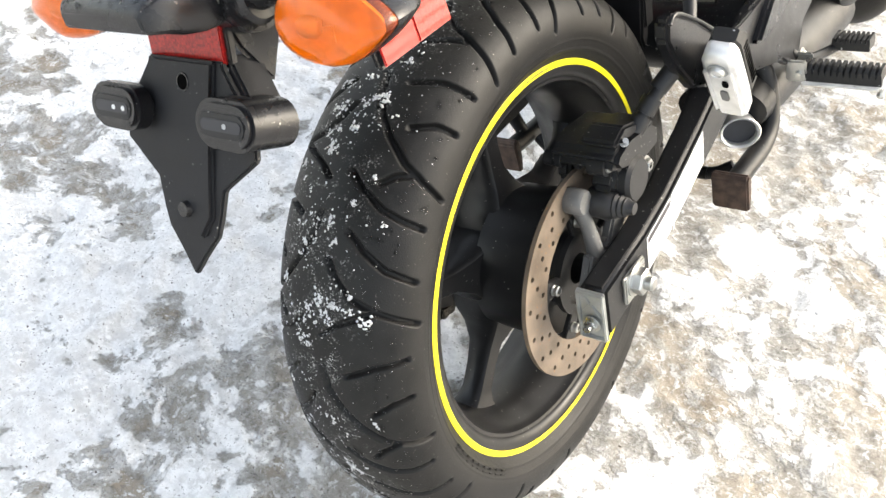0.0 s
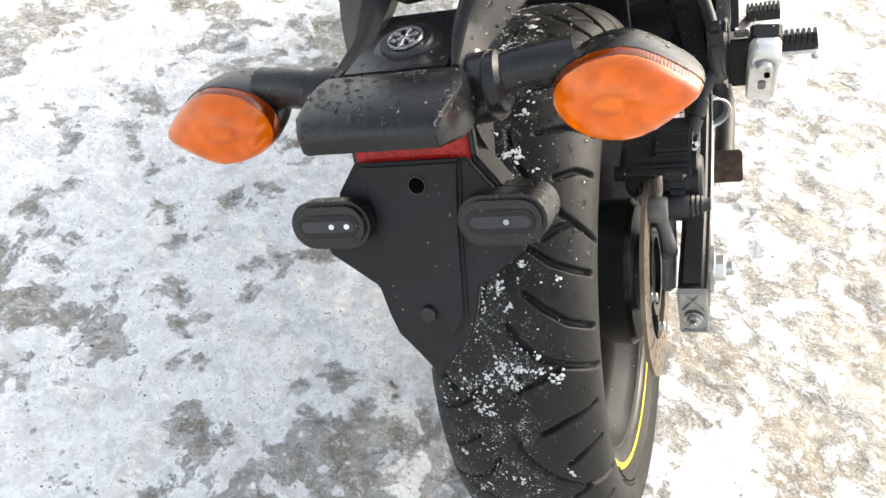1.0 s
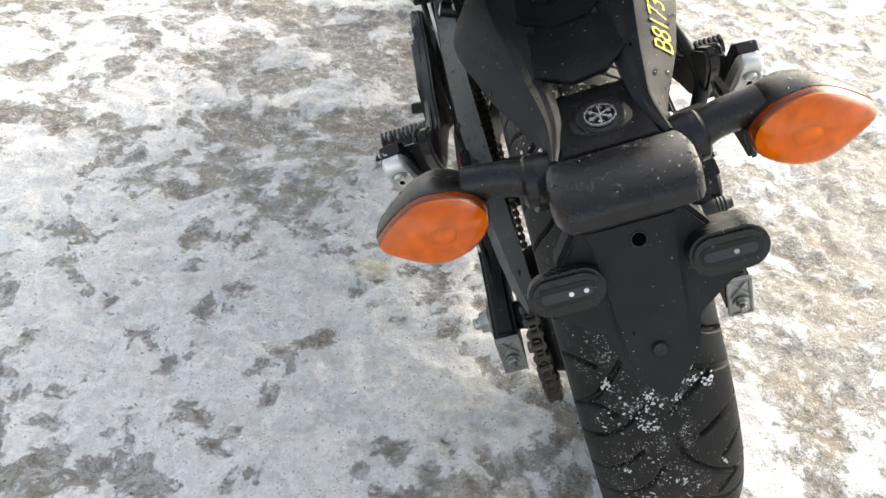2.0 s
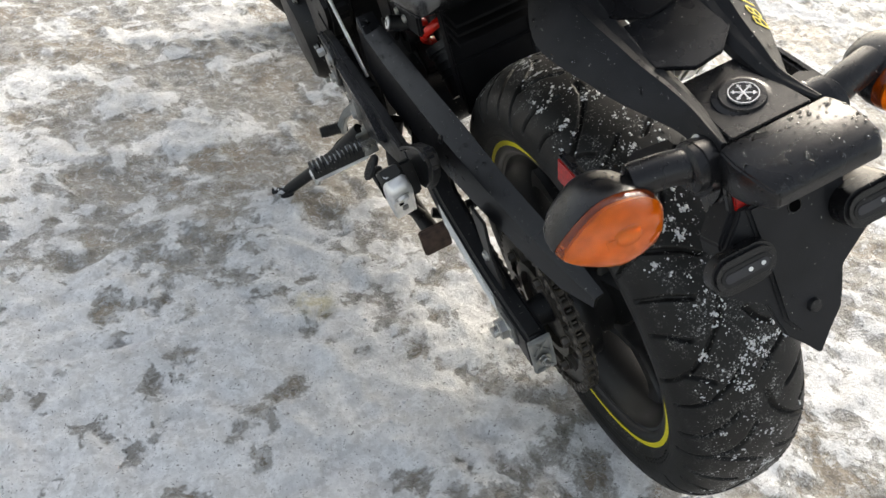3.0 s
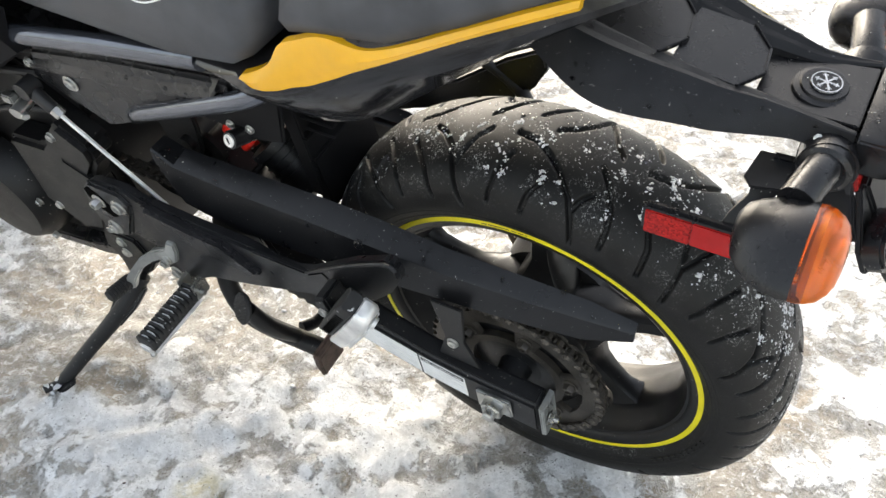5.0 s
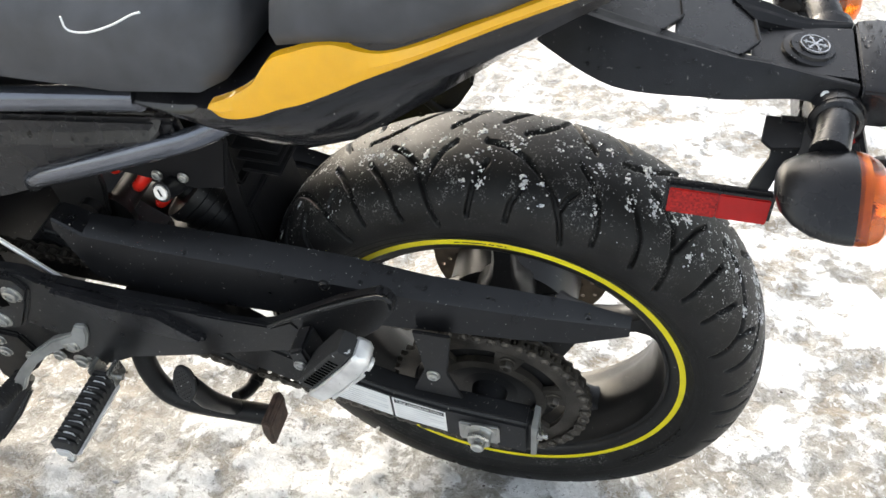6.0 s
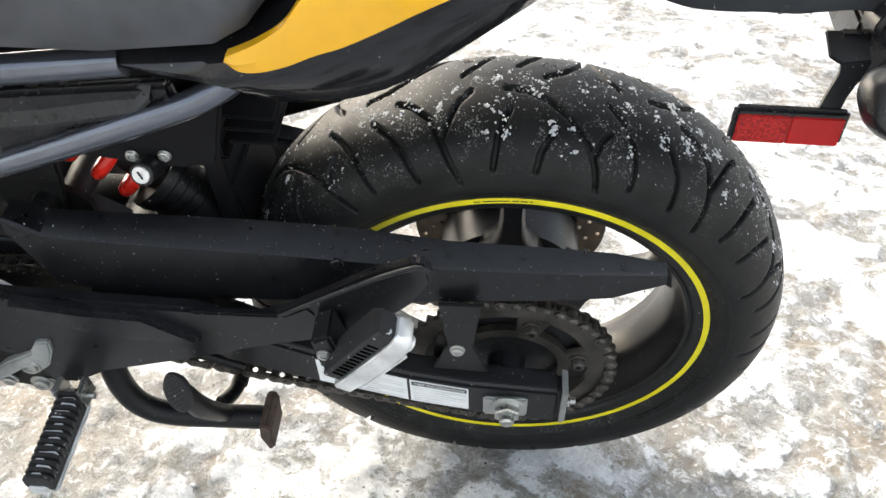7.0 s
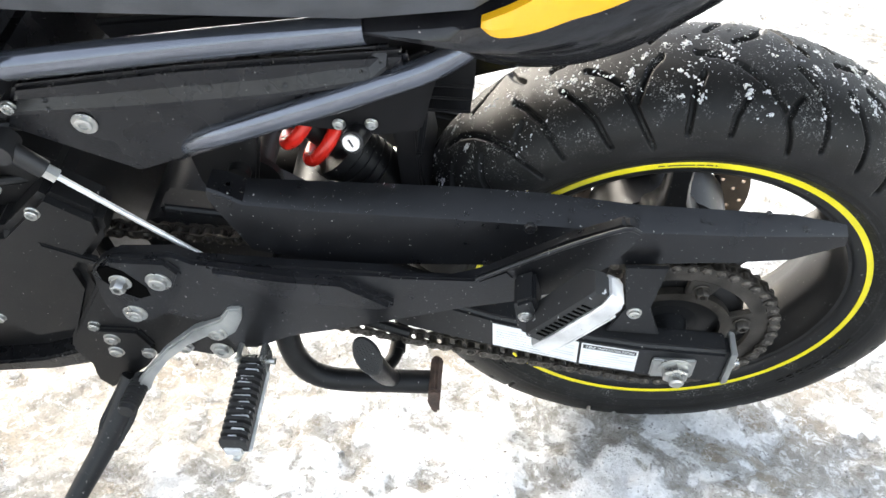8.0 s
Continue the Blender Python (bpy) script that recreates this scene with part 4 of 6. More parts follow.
def centre_stand():
    bits = []
    for s in (-1, 1):
        bits.append(tube([(s * 0.138, 0.438, 0.075), (s * 0.158, 0.434, 0.030), (s * 0.166, 0.428, -0.008), (s * 0.170, 0.412, -0.034), (s * 0.171, 0.380, -0.046), (s * 0.171, 0.321, -0.045), (s * 0.171, 0.268, -0.043)], 0.0140, 16, 5))
        bits.append(tube([(s * 0.152, 0.330, -0.050), (s * 0.128, 0.322, -0.060), (s * 0.096, 0.318, -0.060)], 0.009, 12, 4))
    bits.append(tube([(-0.12, 0.318, -0.060), (0.12, 0.318, -0.060)], 0.009, 12, 1))
    st = part("centre_stand", join(*bits), engine_paint, moto, "folded black tubular centre stand")
    for s in (-1, 1):
        part("stand_foot", plate([(0.262, -0.072), (0.270, -0.074), (0.275, -0.050), (0.272, -0.022), (0.264, -0.018), (0.258, -0.026), (0.261, -0.050)], s * 0.148, s * 0.196, 0.0025), rust, st, "rusted stand foot")
    tang = tube([(-0.172, 0.318, -0.036), (-0.190, 0.318, 0.000), (-0.206, 0.321, 0.040), (-0.215, 0.325, 0.082)], [0.0100, 0.0110, 0.0120, 0.0110], 12, 5)
    tg = part("stand_tang", tang, engine_paint, st, "tread lever with chequered pad")
    d = Vector((-0.75, 0.25, 0.75)).normalized()
    pad = lathe([(-0.003, 0), (-0.003, 0.017), (0.002, 0.019), (0.005, 0.017), (0.005, 0)], 24, (0, 0, 0), pose(0, 0, 0) @ Matrix.Diagonal((1, 0.78, 1.15, 1)))
    studs = [block((0.0055, 0.0042 * a * 0.8, 0.0042 * c), (0.0018, 0.0022, 0.0022), 0) for a in range(-3, 4) for c in range(-4, 5) if (a / 3.4) ** 2 + (c / 4.4) ** 2 < 1]
    pad = join(pad, *studs)
    pad.transform(Matrix.Translation((-0.2185, 0.326, 0.090)) @ turn_to(d))
    part("tang_pad", pad, peg_rubber, tg)
    part("stand_spring", tube([(-0.118, 0.43, 0.03), (-0.120, 0.36, 0.010), (-0.125, 0.30, -0.01)], 0.007, 10, 3), engine_paint, st)


side_stand()
centre_stand()


# ---- shifter ----
def shifter():
    blade = plate([(0.472, 0.124), (0.457, 0.125), (0.462, 0.104), (0.474, 0.080), (0.488, 0.068), (0.507, 0.070), (0.532, 0.057), (0.560, 0.034), (0.580, 0.008), (0.594, -0.018), (0.608, -0.017), (0.600, 0.004), (0.584, 0.025), (0.555, 0.057), (0.519, 0.085), (0.486, 0.103)], -0.192, -0.181, 0.0022)
    for v in blade.verts:  # the toe end is cranked outwards
        v.co.x -= 0.024 * min(1.0, max(0.0, (v.co.y - 0.505) / 0.09)) ** 1.3
    lv = part("shift_lever", blade, lever_alloy, moto, "grey alloy gear lever")
    prof = [(0, 0), (0, 0.010)]
    for k in range(8):
        prof += [(0.0088 + 0.0048 * k, 0.0098), (0.0090 + 0.0048 * k, 0.0115), (0.0112 + 0.0048 * k, 0.0115), (0.0114 + 0.0048 * k, 0.0098)]
    pad = lathe(prof + [(0.050, 0.0095), (0.050, 0)], 16, (-0.200, 0.6020, -0.008), turn_to((-1, 0.06, 0.16)))
    part("toe_rubber", pad, peg_rubber, lv, "ribbed toe rubber")
    part("lever_bolt", bolt((-0.192, 0.494, 0.080), (-1, 0, 0), 0.0085, 0.005, 1.35, False), zinc, lv)
    a, b = Vector((-0.153, 0.612, 0.287)), Vector((-0.153, 0.478, 0.145))
    rod = part("shift_rod", tube([a, b], 0.0030, 12, 1), alloy, moto, "bright steel shift rod")
    part("rod_nut", lathe([(0, 0), (0, 0.0075), (0.012, 0.0075), (0.012, 0)], 6, a, turn_to(b - a)), zinc, rod)
    boot = join(tube([a + (a - b).normalized() * 0.036, a], [0.010, 0.009], 12, 1), lathe([(-0.012, 0), (-0.012, 0.013), (0.012, 0.013), (0.012, 0)], 16, a + (a - b).normalized() * 0.040))
    part("rod_end", boot, cable, rod)


shifter()


# ---- frame, side panel, shock ----
def frame_and_shock():
    for s in (-1, 1):
        part("frame_tube", tube([(s * 0.150, 1.05, 0.352), (s * 0.143, 0.80, 0.375), (s * 0.138, 0.615, 0.394), (s * 0.134, 0.44, 0.416), (s * 0.132, 0.300, 0.432)], 0.0128, 20, 5), frame_paint, moto, "glossy grey upper frame tube")
        part("frame_tube", tube([(s * 0.112, 0.500, 0.276), (s * 0.136, 0.462, 0.312), (s * 0.142, 0.40, 0.340), (s * 0.142, 0.30, 0.380), (s * 0.136, 0.240, 0.404), (s * 0.112, 0.180, 0.436)], 0.0112, 18, 5), frame_paint, moto, "glossy grey lower frame tube")
    for s in (-1, 1):
        sp = part("side_panel", plate([(0.640, 0.325), (0.612, 0.372), (0.460, 0.395), (0.270, 0.414), (0.268, 0.395), (0.458, 0.300), (0.530, 0.270)], s * 0.126, s * 0.138, 0.004), plastic, moto, "matt black side panel beaded with water")
        band = [[(s * 0.124, y, zt), (s * 0.1285, y, zt + 0.001), (s * 0.1440, y, zt - w), (s * 0.1440, y, zt - w - 0.004), (s * 0.136, y, zt - w - 0.005)] for y, zt, w in ((0.632, 0.352, 0.004), (0.612, 0.372, 0.022), (0.50, 0.387, 0.027), (0.38, 0.401, 0.026), (0.30, 0.411, 0.020), (0.285, 0.412, 0.006))]
        part("panel_step", loft(band), plastic, sp, "bevelled upper edge beaded with water", sharp=25)
        part("panel_bolt", bolt((s * 0.139, 0.561, 0.333), (s, 0, 0), 0.0078, 0.005, 1.5, False), zinc, sp)
        part("panel_bolt", bolt((s * 0.140, 0.622, 0.352), (s, 0, 0), 0.006, 0.005, 1.2, False), zinc, sp)
    gus = part("lock_plate", plate([(0.400, 0.300), (0.372, 0.330), (0.258, 0.386), (0.250, 0.360), (0.268, 0.294), (0.303, 0.287), (0.345, 0.292)], -0.102, -0.094, 0.003), fairing_black, moto, "black plate carrying the seat lock")
    for y, z in ((0.313, 0.305), (0.343, 0.304)):
        part("plate_bolt", bolt((-0.103, y, z), (-1, 0, 0), 0.0052, 0.004, 1.2, False), zinc, gus)
    d = Vector((-0.85, 0.1, 0.35)).normalized()
    lk = lathe([(-0.034, 0), (-0.034, 0.0112), (0.0, 0.0112), (0.001, 0.0100), (0.001, 0)], 22)
    lk.transform(Matrix.Translation((-0.124, 0.329, 0.301)) @ turn_to(d))
    lock = part("seat_lock", lk, plastic, gus, "black lock barrel")
    fc = lathe([(0, 0), (0, 0.0084), (0.0014, 0.0078), (0.0014, 0)], 20)
    fc.transform(Matrix.Translation(Vector((-0.124, 0.329, 0.301)) + d * 0.001) @ turn_to(d))
    face = part("lock_face", fc, alloy, lock, "steel lock face")
    # thin black block on the face paints the dark of the keyhole
    ks = block((0.0018, 0, 0), (0.001, 0.0016, 0.008), 0)
    ks.transform(Matrix.Translation(Vector((-0.124, 0.329, 0.301)) + d * 0.001) @ turn_to(d))
    part("key_slot_shade", ks, ink_and_hollow, face)
    # shock absorber
    top, low = Vector((-0.040, 0.465, 0.330)), Vector((-0.036, 0.315, 0.150))
    ax = (low - top).normalized()
    sx = ax.orthogonal().normalized()
    sy = ax.cross(sx)
    body = join(tube([top, low], 0.015, 16, 1), tube([top + ax * 0.160, low], 0.032, 20, 1), lathe([(-0.006, 0), (-0.006, 0.037), (0.006, 0.037), (0.006, 0)], 28, top + ax * 0.158, turn_to(ax)),
                lathe([(-0.006, 0), (-0.006, 0.036), (0.006, 0.036), (0.006, 0)], 28, top + ax * 0.008, turn_to(ax)))
    sh = part("shock_absorber", body, engine_paint, moto, "rear shock absorber with red coil spring")
    coil = [top + ax * (0.016 + 0.132 * k / 120) + 0.0300 * (math.cos((k / 120 * 4.2 + 0.4) * 2 * math.pi) * sx + math.sin((k / 120 * 4.2 + 0.4) * 2 * math.pi) * sy) for k in range(121)]
    part("coil_spring", tube(coil, 0.0072, 14, 1), spring_red, sh, "glossy red coil spring")
    ribs = [lathe([(-0.002, 0.026), (-0.002, 0.0345), (0.002, 0.0345), (0.002, 0.026)], 20, top + ax * (0.168 + 0.011 * k), turn_to(ax), closed=True) for k in range(4)]
    part("preload_ring", join(*ribs), engine_paint, sh)
    part("shock_bracket", join(plate([(0.424, 0.310), (0.505, 0.290), (0.500, 0.205), (0.462, 0.190), (0.440, 0.215), (0.428, 0.262)], -0.094, -0.086, 0.003), lathe([(-0.008, 0), (-0.008, 0.012), (0.004, 0.012), (0.004, 0)], 20, (-0.096, 0.455, 0.230))), engine_paint, sh)
    part("linkage", join(plate([(0.41, 0.15), (0.45, 0.18), (0.49, 0.15), (0.47, 0.10), (0.42, 0.10)], -0.07, -0.03, 0.004), tube([(-0.075, 0.450, 0.200), (-0.015, 0.450, 0.200)], 0.016, 16, 1),
                         lathe([(-0.004, 0.010), (-0.004, 0.030), (0.004, 0.030), (0.004, 0.010)], 24, (-0.078, 0.450, 0.203), closed=True)), engine_paint, sh)
    # inner fender with fins
    fen = [plate([(0.235, 0.425), (0.330, 0.400), (0.310, 0.300), (0.292, 0.150), (0.280, 0.130), (0.272, 0.150), (0.288, 0.300), (0.262, 0.335)], -0.060, 0.060, 0.003)]
    fins = [block((0, 0.247, z), (0.128, 0.052 - 0.004 * k, 0.004), 0.0012, pose(0, 0, 0, 3, 0, 0)) for k, z in enumerate((0.316, 0.301, 0.285))]
    fins += [block((0, 0.284, z), (0.126, 0.020, 0.006), 0.002) for z in (0.262, 0.225)]
    fen += [block((s * 0.060, 0.290, 0.262), (0.006, 0.022, 0.200), 0.002) for s in (-1, 1)]
    inner = part("inner_fender", join(*fen), fairing_black, moto, "finned black inner mudguard")
    for fin in fins:
        part("fin", fin, fairing_black, inner)
    part("battery_box", plate([(0.55, 0.40), (0.235, 0.430), (0.262, 0.352), (0.34, 0.30), (0.50, 0.31)], -0.085, 0.085, 0.004), fairing_black, moto, "black under-seat box")


frame_and_shock()


# ---- engine ----
def engine():
    core = [plate([(0.615, 0.02), (0.640, -0.06), (0.80, -0.115), (1.05, -0.10), (1.12, 0.02), (1.08, 0.22), (0.98, 0.34), (0.70, 0.31), (0.62, 0.25)], -0.125, 0.125, 0.012)]
    en = part("engine", join(*core), engine_paint, moto, "black engine block")
    cov = plate([(0.690, 0.206), (0.622, 0.268), (0.578, 0.232), (0.580, 0.205), (0.628, 0.148), (0.628, 0.114), (0.670, 0.030), (0.730, 0.010), (0.790, 0.060), (0.770, 0.200)], -0.166, -0.120, 0.008)
    sc = part("sprocket_cover", cov, engine_paint, moto, "matt black front sprocket cover")
    part("cover_ridge", plate([(0.60, 0.168), (0.655, 0.196), (0.650, 0.184), (0.612, 0.160)], -0.1685, -0.160, 0.002), engine_paint, sc)
    for y, z in ((0.640, 0.240), (0.652, 0.045), (0.760, 0.055)):
        part("cover_bolt", bolt((-0.165, y, z), (-1, 0, 0), 0.0065, 0.006, 1.2, False), zinc, sc)
    alt = lathe([(-0.155, 0), (-0.155, 0.112), (-0.190, 0.108), (-0.208, 0.094), (-0.212, 0.060), (-0.212, 0)], 48, (0.02, 0.915, 0.035))
    al = part("alternator_cover", alt, engine_paint, moto, "round black alternator cover")
    for k in range(7):
        a = 2 * math.pi * k / 7 + 0.3
        part("cover_bolt", bolt((-0.172, 0.915 + 0.113 * math.cos(a), 0.035 + 0.113 * math.sin(a)), (-1, 0, 0), 0.0058, 0.008, 1.2, False), zinc, al)
    part("oil_pan", plate([(0.62, 0.0), (0.66, -0.075), (0.72, -0.105), (1.0, -0.130), (1.06, -0.10), (1.06, 0.0)], -0.10, 0.10, 0.01), engine_paint, en)
    low = plate([(0.600, 0.000), (0.640, -0.050), (0.760, -0.088), (0.900, -0.110), (0.910, -0.092), (0.770, -0.066), (0.660, -0.020)], -0.150, -0.120, 0.003)
    part("lower_cowl_edge", low, plastic, en)
    # cable clamp by the shift rod
    clamp = join(tube([(-0.150, 0.672, 0.282), (-0.175, 0.668, 0.280)], 0.010, 12, 1), tube([(-0.150, 0.700, 0.286), (-0.172, 0.655, 0.276)], 0.005, 10, 1), block((-0.160, 0.690, 0.290), (0.012, 0.020, 0.014), 0.002))
    part("linkage_clamp", clamp, zinc, en, "zinc shift-shaft clamp")
    for pts, r in (([(-0.10, 0.60, 0.30), (-0.14, 0.70, 0.32), (-0.15, 0.86, 0.30), (-0.12, 1.0, 0.33)], 0.006), ([(-0.09, 0.62, 0.33), (-0.13, 0.72, 0.345), (-0.14, 0.90, 0.36)], 0.0045),
                   ([(-0.12, 0.66, 0.24), (-0.15, 0.74, 0.25), (-0.16, 0.82, 0.21)], 0.005)):
        part("hose", tube(pts, r, 10, 6), cable, en)
    part("air_box", plate([(0.60, 0.30), (0.64, 0.385), (1.10, 0.42), (1.12, 0.30)], -0.11, 0.11, 0.01), plastic, en)


engine()


def side_fairing(s):
    rows = []
    for y, z0, z1, x0, x1 in ((0.612, 0.372, 0.430, 0.152, 0.148), (0.650, 0.352, 0.440, 0.162, 0.150), (0.70, 0.322, 0.455, 0.176, 0.158), (0.78, 0.270, 0.480, 0.190, 0.168), (0.90, 0.175, 0.520, 0.202, 0.180), (1.000, 0.100, 0.555, 0.208, 0.186), (1.045, 0.072, 0.565, 0.210, 0.188), (1.14, 0.127, 0.590, 0.208, 0.188), (1.28, 0.150, 0.630, 0.200, 0.170)):
        zm = (z0 + z1) / 2
        rows.append([(s * (x0 - 0.02), y, z0), (s * x0, y, z0 + 0.004), (s * (x0 + 0.008), y, zm), (s * x1, y, z1), (s * (x1 - 0.014), y, z1), (s * (x0 - 0.006), y, zm)])
    fa = part("side_fairing", loft(rows), fairing_black, moto, "dull black inner fairing panel", sharp=40)
    part("fairing_bolt", bolt((s * 0.178, 0.690, 0.372), (s, 0, 0), 0.0075, 0.005, 1.4, False), zinc, fa)
    part("fairing_bolt", bolt((s * 0.212, 0.860, 0.300), (s, 0, 0), 0.0065, 0.005, 1.4, False), zinc, fa)
    front = part("front_panel", plate([(1.043, 0.074), (1.055, 0.151), (0.975, 0.225), (0.900, 0.299), (0.930, 0.400), (1.150, 0.470), (1.360, 0.420), (1.400, 0.240), (1.290, 0.140), (1.142, 0.127)], s * 0.213, s * 0.2205, 0.003), gloss_black, fa, "glossy black outer fairing panel")
    for pts in ([(0.974, 0.305), (0.910, 0.324), (0.842, 0.328), (0.873, 0.309)], [(1.134, 0.257), (1.044, 0.284), (0.890, 0.296), (0.908, 0.282)], [(1.159, 0.213), (0.955, 0.263), (1.104, 0.211), (1.185, 0.185)]):
        part("yellow_flash", plate(pts, s * 0.2200, s * 0.2215, 0), yellow, fa, "yellow painted flash")
    part("crash_bobbin", join(tube([(s * 0.212, 1.232, 0.189), (s * 0.292, 1.150, 0.211)], 0.028, 24, 1), tube([(s * 0.288, 1.154, 0.210), (s * 0.293, 1.149, 0.2115)], [0.024, 0.020], 24, 1)), plastic_matt, fa, "thick black plastic crash bobbin")


side_fairing(-1)
side_fairing(1)


# ---- seat and tail ----
def smooth_rows(rows, n=5):
    """Rows of numbers with a smooth curve through them."""
    rows = [np.array(r) for r in rows]
    out = []
    for k in range(len(rows) - 1):
        p0, p1, p2, p3 = rows[max(k - 1, 0)], rows[k], rows[k + 1], rows[min(k + 2, len(rows) - 1)]
        for u in np.linspace(0, 1, n, endpoint=False):
            out.append(tuple((0.5 * (2 * p1 + (p2 - p0) * u + (2 * p0 - 5 * p1 + 4 * p2 - p3) * u * u + (3 * p1 - p0 - 3 * p2 + p3) * u ** 3)).tolist()))
    return out + [tuple(rows[-1].tolist())]


def tail_body():
    rows = []
    for y, w, zb, zl, zu, zt in smooth_rows(((0.318, 0.136, 0.425, 0.432, 0.438, 0.444), (0.250, 0.152, 0.414, 0.432, 0.444, 0.450), (0.205, 0.162, 0.400, 0.432, 0.456, 0.462), (0.160, 0.162, 0.396, 0.436, 0.478, 0.486), (0.125, 0.161, 0.402, 0.446, 0.506, 0.518), (0.090, 0.159, 0.416, 0.464, 0.520, 0.532),
                                 (0.050, 0.155, 0.442, 0.484, 0.524, 0.542), (0.000, 0.146, 0.476, 0.504, 0.532, 0.556), (-0.050, 0.132, 0.508, 0.526, 0.548, 0.570), (-0.100, 0.112, 0.532, 0.548, 0.564, 0.582), (-0.150, 0.086, 0.555, 0.564, 0.576, 0.594)), 3):
        half = [(w * 0.55, zb), (w * 0.86, zb + 0.006), (w, zl), (w + 0.002, (zl + zu) / 2), (w - 0.002, zu), (w - 0.012, zt), (w * 0.6, zt + 0.008)]
        rows.append([(-x, y, z) for x, z in half] + [(x, y, z) for x, z in half[::-1]])
    tb = part("tail_body", loft(rows), gloss_black, moto, "glossy black tail fairing", sharp=32)
    # yellow stripe laid proud on both flanks
    for s in (-1, 1):
        st = []
        for y, w, zl, zu in smooth_rows(((0.209, 0.1625, 0.4585, 0.4615), (0.200, 0.1625, 0.4505, 0.4655), (0.185, 0.1625, 0.4505, 0.4730), (0.165, 0.1625, 0.4565, 0.4870), (0.146, 0.1620, 0.4650, 0.5105), (0.125, 0.1615, 0.4725, 0.5200), (0.105, 0.1605, 0.4820, 0.5270), (0.090, 0.1595, 0.4895, 0.5285), (0.076, 0.1585, 0.4970, 0.5250), (0.060, 0.1570, 0.5045, 0.5225), (0.045, 0.1550, 0.5110, 0.5245), (0.020, 0.1510, 0.5220, 0.5320), (-0.030, 0.1390, 0.5420, 0.5500), (-0.070, 0.1250, 0.5540, 0.5620), (-0.110, 0.1080, 0.5640, 0.5715))):
            o = 0.0030
            st.append([(s * (w + o), y, zl), (s * (w + o + 0.002), y, (zl + zu) / 2), (s * (w + o - 0.002), y, zu), (s * (w - 0.008), y, zu), (s * (w - 0.008), y, zl)])
        part("yellow_stripe", loft(st), yellow, tb, "bright yellow flank stripe", sharp=32)
    # pillion seat
    rows = []
    for y, w, z0, z1 in ((0.152, 0.120, 0.512, 0.548), (0.142, 0.156, 0.512, 0.566), (0.10, 0.163, 0.524, 0.590), (0.04, 0.157, 0.524, 0.602), (-0.03, 0.141, 0.546, 0.614), (-0.08, 0.121, 0.562, 0.620), (-0.13, 0.090, 0.574, 0.618)):
        half = [(w * 0.7, z0), (w * 0.96, z0 + 0.004), (w, z0 + 0.02), (w * 0.93, z1 - 0.016), (w * 0.75, z1)]
        rows.append([(-x, y, z) for x, z in half] + [(x, y, z) for x, z in half[::-1]])
    part("pillion_seat", soften(loft(rows), 0.0), seat_vinyl, moto, "dark grey vinyl pillion seat", sharp=50)
    rows = []
    for y, w, z0, z1 in ((0.176, 0.140, 0.492, 0.560), (0.192, 0.160, 0.478, 0.562), (0.215, 0.168, 0.468, 0.556), (0.30, 0.166, 0.458, 0.545), (0.42, 0.155, 0.452, 0.540), (0.55, 0.140, 0.444, 0.545), (0.68, 0.125, 0.440, 0.560)):
        half = [(w * 0.7, z0), (w * 0.96, z0 + 0.003), (w, z0 + 0.022), (w * 0.95, z1 - 0.020), (w * 0.78, z1)]
        rows.append([(-x, y, z) for x, z in half] + [(x, y, z) for x, z in half[::-1]])
    part("rider_seat", loft(rows), seat_vinyl, moto, "dark grey vinyl rider seat", sharp=50)
    chalk = [(-0.1655, 0.312, 0.537), (-0.1665, 0.310, 0.526), (-0.1665, 0.293, 0.525), (-0.1655, 0.269, 0.533), (-0.1645, 0.249, 0.543), (-0.1640, 0.240, 0.546)]
    part("chalk_mark", tube([(x - 0.0005, y, z) for x, y, z in chalk], 0.0009, 6, 8), sticker, moto, "pale chalk squiggle on the seat")
    rows = []
    for y, w, z1 in ((0.66, 0.11, 0.56), (0.72, 0.15, 0.60), (0.85, 0.18, 0.66), (1.0, 0.19, 0.70), (1.15, 0.16, 0.70)):
        half = [(w * 0.8, 0.44), (w, 0.47), (w, z1 - 0.06), (w * 0.7, z1)]
        rows.append([(-x, y, z) for x, z in half] + [(x, y, z) for x, z in half[::-1]])
    part("fuel_tank", loft(rows), gloss_black, moto, "black fuel tank", sharp=50)
    # rear lamp between the arms
    part("tail_lamp", plate([(-0.085, 0.528), (-0.130, 0.552), (-0.150, 0.586), (-0.120, 0.590), (-0.080, 0.560)], -0.046, 0.046, 0.006), prism_red, moto, "red tail lamp lens")


tail_body()


